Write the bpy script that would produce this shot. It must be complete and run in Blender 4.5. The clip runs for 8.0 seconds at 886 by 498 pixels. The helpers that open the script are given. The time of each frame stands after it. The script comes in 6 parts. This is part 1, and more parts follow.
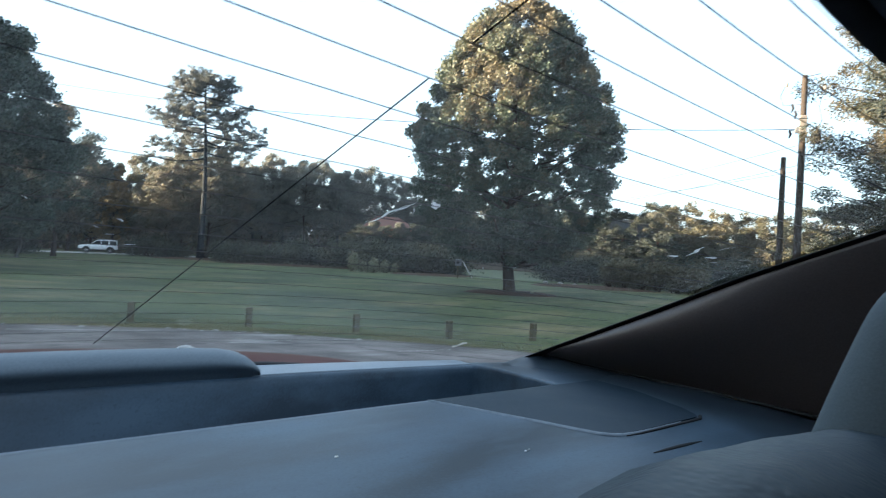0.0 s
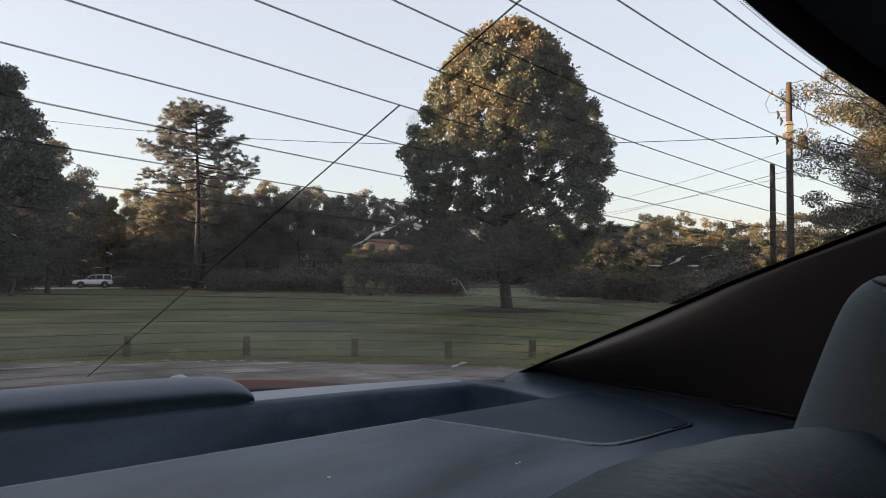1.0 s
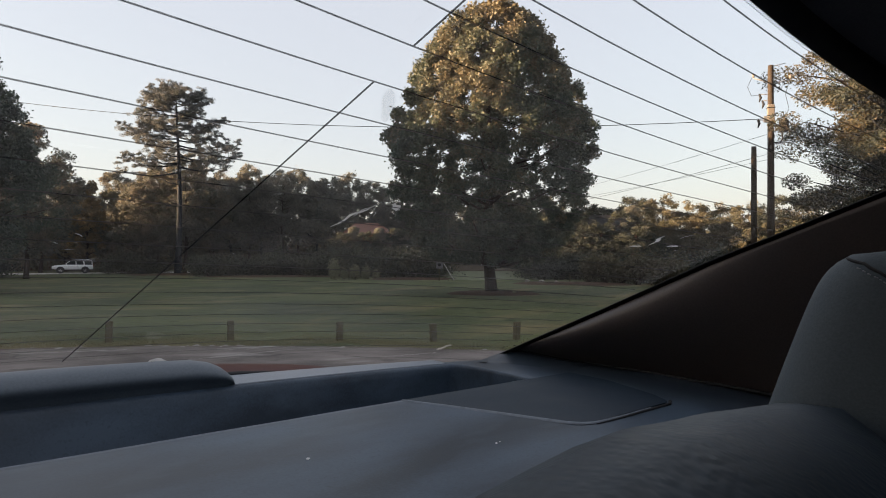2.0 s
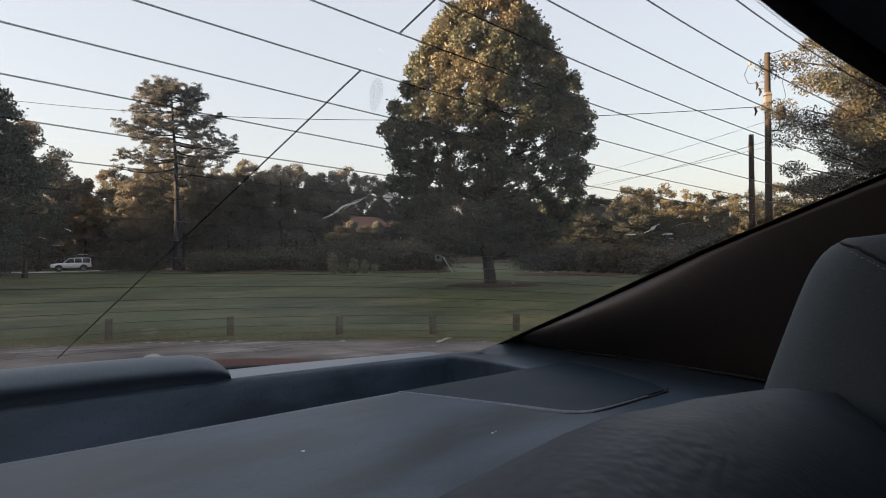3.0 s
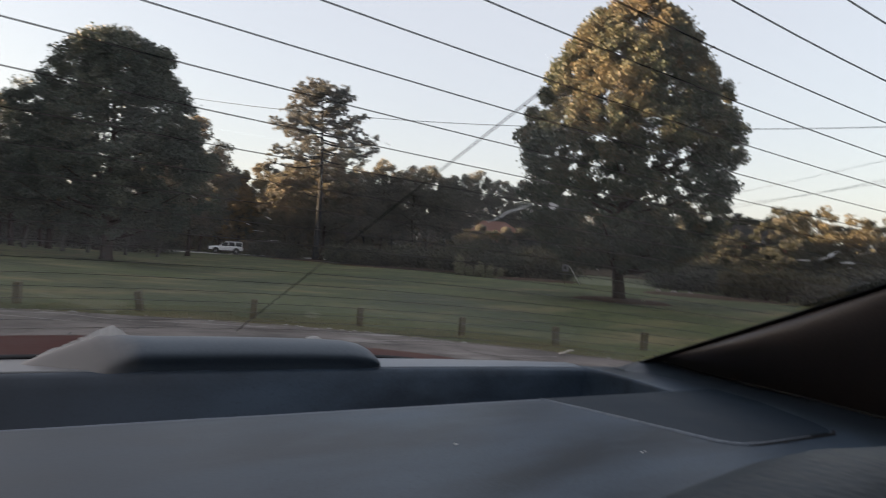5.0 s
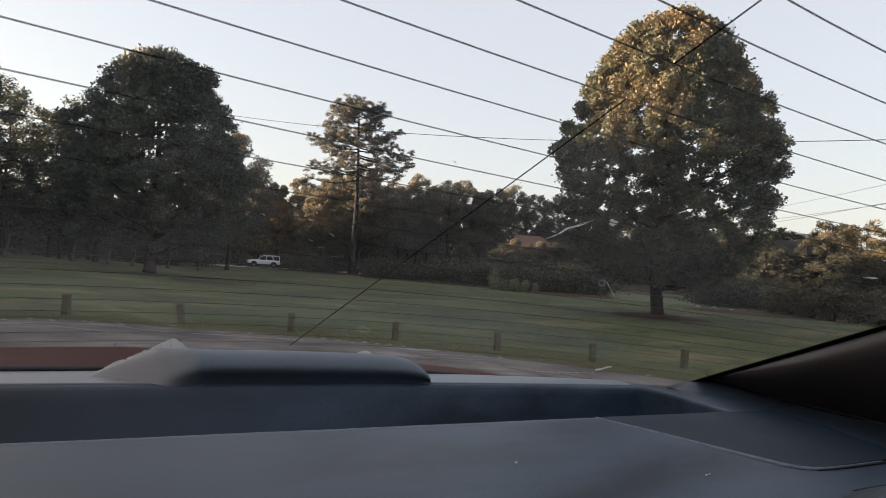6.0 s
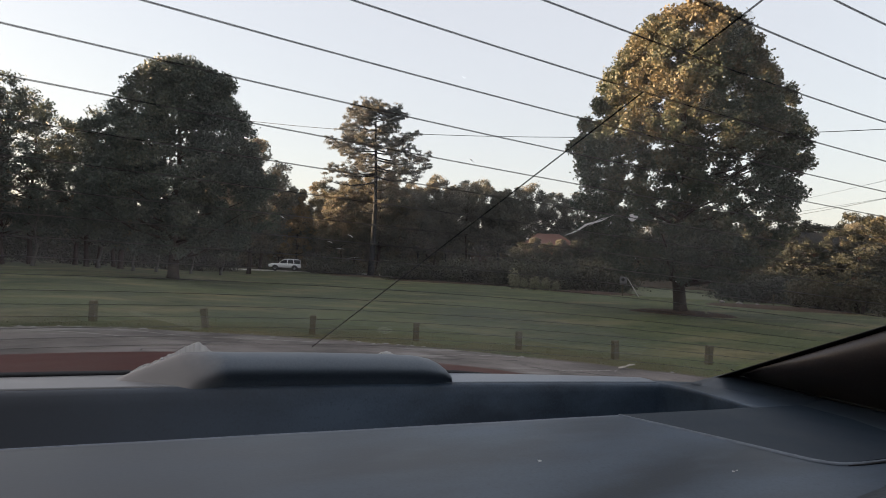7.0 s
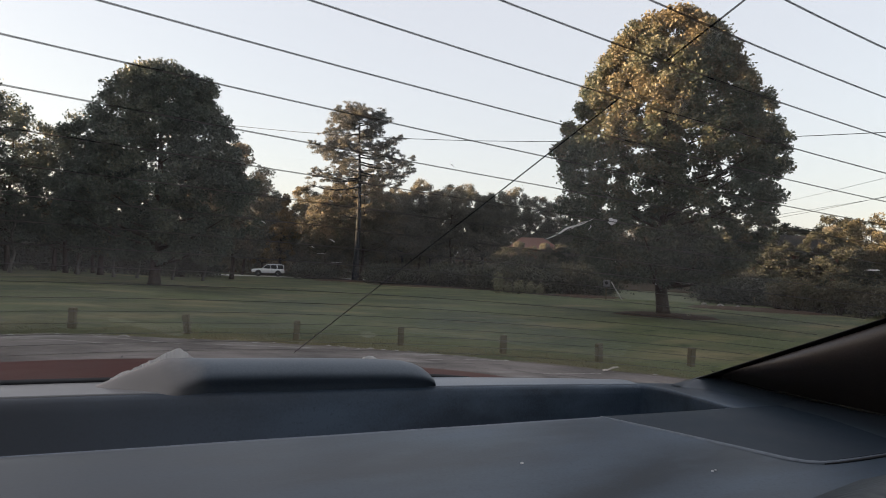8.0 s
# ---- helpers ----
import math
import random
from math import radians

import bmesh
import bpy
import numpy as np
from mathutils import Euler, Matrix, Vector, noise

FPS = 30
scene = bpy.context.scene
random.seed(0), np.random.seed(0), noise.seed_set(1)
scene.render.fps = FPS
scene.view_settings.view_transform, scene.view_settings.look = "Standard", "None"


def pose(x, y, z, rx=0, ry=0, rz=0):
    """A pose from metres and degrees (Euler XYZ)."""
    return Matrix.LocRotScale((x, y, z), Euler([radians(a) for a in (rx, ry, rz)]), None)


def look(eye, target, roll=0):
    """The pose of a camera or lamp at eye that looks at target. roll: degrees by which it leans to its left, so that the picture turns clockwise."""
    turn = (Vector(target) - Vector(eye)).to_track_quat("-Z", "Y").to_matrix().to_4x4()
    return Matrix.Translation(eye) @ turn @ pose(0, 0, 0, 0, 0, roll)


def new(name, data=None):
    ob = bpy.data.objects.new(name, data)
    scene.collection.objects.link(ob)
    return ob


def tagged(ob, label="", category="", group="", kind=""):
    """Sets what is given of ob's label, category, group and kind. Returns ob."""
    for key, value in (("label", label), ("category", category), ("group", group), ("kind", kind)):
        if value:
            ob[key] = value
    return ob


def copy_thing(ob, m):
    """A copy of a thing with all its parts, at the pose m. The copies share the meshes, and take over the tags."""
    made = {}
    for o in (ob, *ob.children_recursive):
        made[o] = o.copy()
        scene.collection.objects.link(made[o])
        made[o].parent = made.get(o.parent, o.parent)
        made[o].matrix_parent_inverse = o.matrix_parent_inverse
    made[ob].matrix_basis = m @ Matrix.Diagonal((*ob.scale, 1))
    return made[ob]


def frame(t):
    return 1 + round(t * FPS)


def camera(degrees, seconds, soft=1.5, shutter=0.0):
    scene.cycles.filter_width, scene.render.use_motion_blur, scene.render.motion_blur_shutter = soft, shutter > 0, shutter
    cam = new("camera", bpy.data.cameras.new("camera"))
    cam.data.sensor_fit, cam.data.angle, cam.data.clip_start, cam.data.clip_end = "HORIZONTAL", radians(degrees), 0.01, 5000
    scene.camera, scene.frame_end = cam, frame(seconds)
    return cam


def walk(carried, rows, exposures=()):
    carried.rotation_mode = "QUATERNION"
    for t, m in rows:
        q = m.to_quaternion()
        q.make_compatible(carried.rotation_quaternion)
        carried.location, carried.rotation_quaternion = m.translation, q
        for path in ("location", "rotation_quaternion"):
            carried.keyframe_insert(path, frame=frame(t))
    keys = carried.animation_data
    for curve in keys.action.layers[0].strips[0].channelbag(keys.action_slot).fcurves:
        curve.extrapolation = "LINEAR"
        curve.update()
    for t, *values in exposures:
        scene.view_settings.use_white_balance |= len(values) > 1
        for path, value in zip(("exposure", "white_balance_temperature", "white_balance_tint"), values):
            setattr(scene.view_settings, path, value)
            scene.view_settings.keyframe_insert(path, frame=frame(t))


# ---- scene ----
cam = camera(71.10, 8.0, 0.95, 0.4)
PATH = [
    (0.0, pose(-0.1698, 0.4838, 1.1856, 90.167, -2.882, -45.748)),
    (0.5, pose(-0.1706, 0.4705, 1.1870, 92.190, -1.592, -48.056)),
    (1.0, pose(-0.1717, 0.4666, 1.1850, 92.019, -0.417, -46.107)),
    (1.5, pose(-0.1686, 0.4653, 1.1835, 91.020, 0.011, -46.809)),
    (2.0, pose(-0.1656, 0.4656, 1.1827, 90.495, -0.148, -47.512)),
    (3.5, pose(-0.1598, 0.4619, 1.1802, 89.658, 1.013, -47.573)),
    (4.0, pose(-0.1602, 0.4609, 1.1799, 89.927, 1.126, -47.448)),
    (4.5, pose(-0.1573, 0.4618, 1.1780, 89.715, 0.715, -45.017)),
    (4.8, pose(-0.1756, 0.4737, 1.1792, 90.964, -2.742, -40.648)),
    (5.0, pose(-0.1901, 0.4755, 1.1800, 90.024, -3.605, -35.960)),
    (5.2, pose(-0.2073, 0.4852, 1.1822, 91.801, -4.808, -34.320)),
    (6.3, pose(-0.2084, 0.4868, 1.1797, 90.750, -3.050, -31.700)),
    (6.5, pose(-0.2082, 0.4871, 1.1795, 90.701, -2.888, -30.930)),
    (7.0, pose(-0.2078, 0.4863, 1.1795, 91.070, -2.621, -30.979)),
    (7.5, pose(-0.2070, 0.4855, 1.1795, 91.128, -2.375, -31.625)),
    (8.0, pose(-0.2074, 0.4828, 1.1795, 91.525, -2.303, -32.415)),
]
EXPOSURE = [(0.0, 3.93, 5400, 0), (0.3, 3.32, 6080, 9), (0.9, 3.07, 6700, 14), (1.6, 3.04, 6950, 15), (4.4, 3.03, 6900, 15), (5.2, 3.05, 6900, 15), (6.5, 3.07, 7050, 15), (8.0, 3.09, 7050, 15)]
walk(cam, PATH, EXPOSURE)

# ---- light: low evening sun from the left, clear sky ----
SUN_AZ, SUN_EL = -51.0, 6.2
world = bpy.data.worlds.new("evening_sky")
scene.world = world
world.use_nodes = True
wn = world.node_tree
sky = wn.nodes.new("ShaderNodeTexSky")
sky.sky_type, sky.sun_disc = "NISHITA", False
sky.sun_elevation, sky.sun_rotation = radians(SUN_EL), radians(SUN_AZ)
sky.air_density, sky.dust_density, sky.ozone_density = 1.0, 1.9, 1.1
veil = wn.nodes.new("ShaderNodeMix")  # thin even high haze over the clear sky
veil.data_type = "RGBA"
veil.inputs["Factor"].default_value = 0.78
veil.inputs["B"].default_value = (1.085, 1.13, 1.265, 1)
wn.links.new(sky.outputs[0], veil.inputs["A"])
wn.links.new(veil.outputs["Result"], wn.nodes["Background"].inputs[0])
wn.nodes["Background"].inputs[1].default_value = 0.086
sun = new("sun", bpy.data.lights.new("sun", "SUN"))
sun.data.energy, sun.data.angle, sun.data.color = 5.0, radians(0.6), (1.0, 0.70, 0.42)
to_sun = Vector((math.sin(radians(SUN_AZ)) * math.cos(radians(SUN_EL)), math.cos(radians(SUN_AZ)) * math.cos(radians(SUN_EL)), math.sin(radians(SUN_EL))))
sun.matrix_world = look(to_sun * 60, (0, 0, 0))


# ---- materials ----
def nodes_of(name):
    m = bpy.data.materials.new(name)
    m.use_nodes = True
    t = m.node_tree
    return m, t.nodes, t.links, t.nodes["Principled BSDF"]


def ramp(n, stops):
    r = n.new("ShaderNodeValToRGB")
    while len(r.color_ramp.elements) < len(stops):
        r.color_ramp.elements.new(0.5)
    for e, (p, c) in zip(r.color_ramp.elements, stops):
        e.position, e.color = p, (*c, 1)
    return r


def surface(name, dark, light, scale=20.0, rough=0.7, bump=0.15, fine=6.0, metal=0.0, stain=0.25, dist=0.01, edges=(0.3, 0.7), stretch=None):
    """A two-scale material: blotches and fine grain, with grain relief."""
    m, n, l, b = nodes_of(name)
    co = n.new("ShaderNodeTexCoord")
    big, small = n.new("ShaderNodeTexNoise"), n.new("ShaderNodeTexNoise")
    big.inputs["Scale"].default_value, small.inputs["Scale"].default_value = scale, scale * fine
    big.inputs["Detail"].default_value, small.inputs["Detail"].default_value = 4, 6
    for k in (big, small):
        l.new(co.outputs["Object"], k.inputs["Vector"])
    if stretch:
        mp = n.new("ShaderNodeMapping")
        mp.inputs["Scale"].default_value = stretch
        l.new(co.outputs["Object"], mp.inputs["Vector"])
        l.new(mp.outputs[0], big.inputs["Vector"])
    mix = n.new("ShaderNodeMath")
    mix.operation = "MULTIPLY_ADD"
    mix.inputs[1].default_value = stain
    l.new(big.outputs["Fac"], mix.inputs[0])
    sc = n.new("ShaderNodeMath")
    sc.operation = "MULTIPLY"
    sc.inputs[1].default_value = 1 - stain
    l.new(small.outputs["Fac"], sc.inputs[0])
    l.new(sc.outputs[0], mix.inputs[2])
    r = ramp(n, [(edges[0], dark), (edges[1], light)])
    l.new(mix.outputs[0], r.inputs[0])
    l.new(r.outputs[0], b.inputs["Base Color"])
    rr = n.new("ShaderNodeMapRange")
    rr.inputs["To Min"].default_value, rr.inputs["To Max"].default_value = max(0.02, rough - 0.1), min(1, rough + 0.1)
    l.new(big.outputs["Fac"], rr.inputs["Value"])
    l.new(rr.outputs[0], b.inputs["Roughness"])
    b.inputs["Metallic"].default_value = metal
    if bump:
        bp = n.new("ShaderNodeBump")
        bp.inputs["Strength"].default_value, bp.inputs["Distance"].default_value = bump, dist
        l.new(small.outputs["Fac"], bp.inputs["Height"])
        l.new(bp.outputs[0], b.inputs["Normal"])
    return m


def foliage(name, stops, shine=0.6, through_part=0.3, turning=None):
    """Leaves: each one takes its own tint; some light passes through. turning: heights between which gold sets in, for
    autumn and a sunlit top.
    """
    m, n, l, b = nodes_of(name)
    geo = n.new("ShaderNodeNewGeometry")
    co = n.new("ShaderNodeTexCoord")
    patch = n.new("ShaderNodeTexNoise")
    patch.inputs["Scale"].default_value, patch.inputs["Detail"].default_value = 0.35, 3
    l.new(co.outputs["Object"], patch.inputs["Vector"])
    mix = n.new("ShaderNodeMath")
    mix.operation = "MULTIPLY_ADD"
    mix.inputs[1].default_value = 0.34
    l.new(geo.outputs["Random Per Island"], mix.inputs[0])
    off = n.new("ShaderNodeMapRange")
    off.inputs["From Min"].default_value, off.inputs["From Max"].default_value = 0.3, 0.7
    off.inputs["To Min"].default_value, off.inputs["To Max"].default_value = 0.0, 0.66
    l.new(patch.outputs["Fac"], off.inputs["Value"])
    l.new(off.outputs[0], mix.inputs[2])
    tint = mix.outputs[0]
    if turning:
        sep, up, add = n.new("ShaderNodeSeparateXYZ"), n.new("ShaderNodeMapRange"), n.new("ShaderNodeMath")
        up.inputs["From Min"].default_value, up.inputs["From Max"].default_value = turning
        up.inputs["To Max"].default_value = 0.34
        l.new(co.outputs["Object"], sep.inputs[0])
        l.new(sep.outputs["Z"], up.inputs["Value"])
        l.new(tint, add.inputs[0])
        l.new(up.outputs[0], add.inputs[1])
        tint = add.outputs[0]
    r = ramp(n, stops)
    l.new(tint, r.inputs[0])
    l.new(r.outputs[0], b.inputs["Base Color"])
    b.inputs["Roughness"].default_value = shine
    b.inputs["Specular IOR Level"].default_value = 0.35
    tr = n.new("ShaderNodeBsdfTranslucent")
    l.new(r.outputs[0], tr.inputs[0])
    ms = n.new("ShaderNodeMixShader")
    ms.inputs[0].default_value = through_part
    l.new(b.outputs[0], ms.inputs[1])
    l.new(tr.outputs[0], ms.inputs[2])
    l.new(ms.outputs[0], n["Material Output"].inputs[0])
    return m


def window_glass(name, tint, film):
    """A pane: clear, with mirror gloss at its face and a thin film of dust."""
    m, n, l, b = nodes_of(name)
    clear, gloss, dust = n.new("ShaderNodeBsdfTransparent"), n.new("ShaderNodeBsdfGlossy"), n.new("ShaderNodeBsdfTranslucent")
    clear.inputs[0].default_value = (*tint, 1)
    gloss.inputs["Roughness"].default_value = 0.03
    dust.inputs[0].default_value = (0.75, 0.72, 0.68, 1)
    fr = n.new("ShaderNodeFresnel")
    fr.inputs[0].default_value = 1.45
    co, no = n.new("ShaderNodeTexCoord"), n.new("ShaderNodeTexNoise")
    no.inputs["Scale"].default_value, no.inputs["Detail"].default_value = 7, 8
    l.new(co.outputs["Object"], no.inputs["Vector"])
    mr = n.new("ShaderNodeMapRange")
    mr.inputs["From Min"].default_value, mr.inputs["From Max"].default_value = 0.35, 0.75
    mr.inputs["To Min"].default_value, mr.inputs["To Max"].default_value = film * 0.5, film * 1.8
    l.new(no.outputs["Fac"], mr.inputs["Value"])
    a, c = n.new("ShaderNodeMixShader"), n.new("ShaderNodeMixShader")
    l.new(mr.outputs[0], a.inputs[0])
    l.new(clear.outputs[0], a.inputs[1])
    l.new(dust.outputs[0], a.inputs[2])
    half = n.new("ShaderNodeMath")
    half.operation = "MULTIPLY"
    half.inputs[1].default_value = 0.4
    l.new(fr.outputs[0], half.inputs[0])
    l.new(half.outputs[0], c.inputs[0])
    l.new(a.outputs[0], c.inputs[1])
    l.new(gloss.outputs[0], c.inputs[2])
    l.new(c.outputs[0], n["Material Output"].inputs[0])
    return m


def pebbled_leather(name, dark, light):
    """Leather with rounded pebbles between fine creases."""
    m = surface(name, dark, light, 40, 0.55, 0, 3.0, stain=0.6)
    n, l = m.node_tree.nodes, m.node_tree.links
    co, vo, no, add, bp = n.new("ShaderNodeTexCoord"), n.new("ShaderNodeTexVoronoi"), n.new("ShaderNodeTexNoise"), n.new("ShaderNodeMath"), n.new("ShaderNodeBump")
    vo.feature = "SMOOTH_F1"
    vo.inputs["Scale"].default_value, vo.inputs["Smoothness"].default_value = 210, 0.6
    no.inputs["Scale"].default_value, no.inputs["Detail"].default_value = 110, 2
    add.operation = "SUBTRACT"
    for k in (vo, no):
        l.new(co.outputs["Object"], k.inputs["Vector"])
    l.new(no.outputs["Fac"], add.inputs[0])
    l.new(vo.outputs["Distance"], add.inputs[1])
    bp.inputs["Strength"].default_value, bp.inputs["Distance"].default_value = 0.32, 0.0014
    l.new(add.outputs[0], bp.inputs["Height"])
    l.new(bp.outputs[0], n["Principled BSDF"].inputs["Normal"])
    return m


def printed_line(name, clear_part=0.34, dark=(0.085, 0.08, 0.075), light=(0.16, 0.15, 0.14)):
    """Thin grey print on glass that lets part of the light by."""
    m, n, l, b = nodes_of(name)
    no, r = n.new("ShaderNodeTexNoise"), ramp(n, [(0.3, dark), (0.7, light)])
    no.inputs["Scale"].default_value = 40
    l.new(no.outputs["Fac"], r.inputs[0])
    l.new(r.outputs[0], b.inputs["Base Color"])
    clear, ms = n.new("ShaderNodeBsdfTransparent"), n.new("ShaderNodeMixShader")
    ms.inputs[0].default_value = clear_part
    l.new(b.outputs[0], ms.inputs[1])
    l.new(clear.outputs[0], ms.inputs[2])
    l.new(ms.outputs[0], n["Material Output"].inputs[0])
    return m


M_LAWN = surface("lawn_grass", (0.022, 0.033, 0.0135), (0.090, 0.104, 0.044), 0.16, 0.95, 0.5, 55, stain=0.55, dist=0.05, edges=(0.36, 0.66))


def patchy(m, colour, scale, low, high, stretch):
    """Lays irregular patches of another colour over a material."""
    n, l = m.node_tree.nodes, m.node_tree.links
    b = n["Principled BSDF"]
    under = b.inputs["Base Color"].links[0].from_socket
    co, mp, no, mr, mix = n.new("ShaderNodeTexCoord"), n.new("ShaderNodeMapping"), n.new("ShaderNodeTexNoise"), n.new("ShaderNodeMapRange"), n.new("ShaderNodeMix")
    mp.inputs["Scale"].default_value = stretch
    no.inputs["Scale"].default_value, no.inputs["Detail"].default_value = scale, 7
    mr.inputs["From Min"].default_value, mr.inputs["From Max"].default_value = low, high
    mix.data_type = "RGBA"
    mix.inputs["B"].default_value = (*colour, 1)
    l.new(co.outputs["Object"], mp.inputs["Vector"])
    l.new(mp.outputs[0], no.inputs["Vector"])
    l.new(no.outputs["Fac"], mr.inputs["Value"])
    l.new(mr.outputs[0], mix.inputs["Factor"])
    l.new(under, mix.inputs["A"])
    l.new(mix.outputs["Result"], b.inputs["Base Color"])
    return m


patchy(M_LAWN, (0.150, 0.124, 0.062), 0.30, 0.50, 0.76, (0.7, 1.3, 1.0))
patchy(M_LAWN, (0.010, 0.020, 0.005), 1.1, 0.56, 0.80, (1.0, 1.0, 1.0))
M_ASPHALT = surface("weathered_asphalt", (0.063, 0.057, 0.053), (0.186, 0.168, 0.156), 0.9, 0.9, 0.4, 60, stain=0.6, dist=0.01, edges=(0.36, 0.64))
patchy(M_ASPHALT, (0.30, 0.29, 0.275), 0.8, 0.60, 0.80, (0.5, 1.6, 1.0))
patchy(M_ASPHALT, (0.035, 0.034, 0.032), 2.2, 0.60, 0.82, (1.0, 1.0, 1.0))
M_GRAVEL = surface("pale_edge_gravel", (0.15, 0.142, 0.130), (0.33, 0.315, 0.295), 3, 0.9, 0.6, 30, dist=0.02)
M_DIRT = surface("bare_brown_dirt", (0.045, 0.037, 0.028), (0.120, 0.100, 0.078), 4, 0.95, 0.5, 22, dist=0.02)
M_CRACK = surface("road_crack", (0.02, 0.02, 0.02), (0.05, 0.045, 0.04), 8, 0.95)
M_GLADE = surface("pale_lawn_grass", (0.050, 0.064, 0.030), (0.125, 0.138, 0.072), 0.5, 0.95, 0.5, 22, stain=0.55, dist=0.04)
M_DRYBANK = surface("dry_brown_grass", (0.040, 0.030, 0.020), (0.100, 0.076, 0.050), 0.9, 0.95, 0.6, 16, dist=0.05)
M_FARROAD = surface("pale_concrete", (0.34, 0.33, 0.31), (0.48, 0.46, 0.43), 0.6, 0.85, 0.2, 20)
M_MULCH = surface("bark_mulch", (0.026, 0.016, 0.0115), (0.082, 0.050, 0.035), 1.5, 0.95, 0.8, 25, dist=0.04)
M_POST = surface("weathered_post_wood", (0.045, 0.039, 0.024), (0.120, 0.104, 0.066), 5, 0.85, 0.5, 12, dist=0.006)
M_POLE = surface("pole_wood", (0.020, 0.016, 0.013), (0.048, 0.038, 0.031), 3, 0.85, 0.5, 10, dist=0.01)
M_STEEL = surface("galvanised_steel", (0.09, 0.09, 0.094), (0.16, 0.16, 0.168), 4, 0.5, 0.1, 8, metal=0.3)
M_CERAMIC = surface("grey_ceramic", (0.085, 0.075, 0.066), (0.145, 0.128, 0.112), 6, 0.5, 0)
M_WIRE = surface("wire_sheath", (0.012, 0.012, 0.013), (0.028, 0.028, 0.030), 3, 0.6, 0)
M_BARK = surface("grey_brown_bark", (0.022, 0.017, 0.014), (0.056, 0.043, 0.036), 2.5, 0.9, 0.9, 9, dist=0.04)
M_PALEBARK = surface("pale_lichened_bark", (0.042, 0.040, 0.037), (0.095, 0.090, 0.084), 2.5, 0.9, 0.7, 12, dist=0.02)
M_PINEBARK = surface("pine_bark", (0.013, 0.0145, 0.0165), (0.030, 0.032, 0.036), 2.0, 0.9, 0.9, 10, dist=0.04)
for dull_ in (M_BARK, M_PINEBARK, M_WIRE, M_POLE):
    dull_.node_tree.nodes["Principled BSDF"].inputs["Specular IOR Level"].default_value = 0.05
# gold grows with height: autumn colour together with sun painted on the crown
M_LEAF = foliage("turning_sunlit_leaves", [(0.0, (0.032, 0.046, 0.037)), (0.5, (0.058, 0.073, 0.052)), (0.74, (0.086, 0.087, 0.058)), (0.97, (0.126, 0.104, 0.064))], through_part=0.30, turning=(7.5, 14.5))
M_LEAF_DARK = foliage("dark_leaves", [(0.0, (0.027, 0.037, 0.033)), (0.5, (0.052, 0.066, 0.054)), (0.9, (0.098, 0.106, 0.074))], through_part=0.2)
M_LEAF_WOOD = foliage("woodland_leaves", [(0.0, (0.050, 0.054, 0.043)), (0.55, (0.096, 0.092, 0.066)), (0.85, (0.150, 0.128, 0.084)), (1.0, (0.170, 0.126, 0.076))], through_part=0.45)
M_LEAF_BROWN = foliage("brownish_woodland_leaves", [(0.0, (0.050, 0.054, 0.046)), (0.5, (0.092, 0.090, 0.072)), (0.9, (0.150, 0.126, 0.094))], through_part=0.45)
# orange foliage, raised in colour to stand in for low sun on it
M_LEAF_GOLD = foliage("golden_sunlit_leaves", [(0.0, (0.055, 0.052, 0.034)), (0.45, (0.120, 0.092, 0.048)), (0.9, (0.20, 0.135, 0.060))], through_part=0.45)
M_NEEDLE = foliage("pine_needles", [(0.0, (0.062, 0.068, 0.058)), (0.5, (0.115, 0.116, 0.098)), (0.9, (0.178, 0.160, 0.130))], through_part=0.48)
M_NEEDLE_GREY = foliage("greyish_pine_needles", [(0.0, (0.048, 0.056, 0.056)), (0.5, (0.084, 0.090, 0.086)), (0.9, (0.122, 0.118, 0.108))], through_part=0.40)
# olive leaves; on the rounded trees the gold end takes up low sun
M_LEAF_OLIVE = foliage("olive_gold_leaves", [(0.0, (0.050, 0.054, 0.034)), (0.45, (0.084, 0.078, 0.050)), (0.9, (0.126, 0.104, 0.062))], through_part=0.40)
# green leaves darkened well below the others to stand in for shade
M_LEAF_DUSK = foliage("shade_dark_leaves", [(0.0, (0.015, 0.021, 0.017)), (0.5, (0.030, 0.036, 0.028)), (0.9, (0.056, 0.056, 0.040))], through_part=0.3)
# green needles with gold patches painted for low sun
M_NEEDLE_GOLD = foliage("sun_gold_pine_needles", [(0.0, (0.016, 0.024, 0.022)), (0.40, (0.026, 0.032, 0.024)), (0.60, (0.052, 0.043, 0.022)), (0.95, (0.080, 0.060, 0.028))], through_part=0.3)
M_SHRUB = foliage("pale_shrub_leaves", [(0.0, (0.10, 0.105, 0.066)), (0.5, (0.22, 0.212, 0.132)), (0.95, (0.36, 0.34, 0.23))])
M_SHRUB_DARK = foliage("dark_shrub_leaves", [(0.0, (0.026, 0.032, 0.024)), (0.5, (0.050, 0.053, 0.037)), (0.9, (0.100, 0.092, 0.060))], through_part=0.45)
M_GRASS = foliage("long_dry_grass", [(0.0, (0.075, 0.080, 0.036)), (0.5, (0.130, 0.122, 0.060)), (0.95, (0.21, 0.18, 0.10))])
M_BRICK = surface("red_brick", (0.13, 0.066, 0.050), (0.23, 0.122, 0.095), 2, 0.85, 0.3, 14)
M_SLATE = surface("dark_shingle", (0.013, 0.014, 0.015), (0.029, 0.030, 0.032), 3, 0.85, 0.3, 12)
M_ROOF = surface("reddish_shingle", (0.13, 0.070, 0.056), (0.22, 0.125, 0.105), 2, 0.85, 0.3, 12)
M_WHITE = surface("white_car_paint", (0.70, 0.71, 0.72), (0.80, 0.81, 0.82), 2, 0.25, 0)
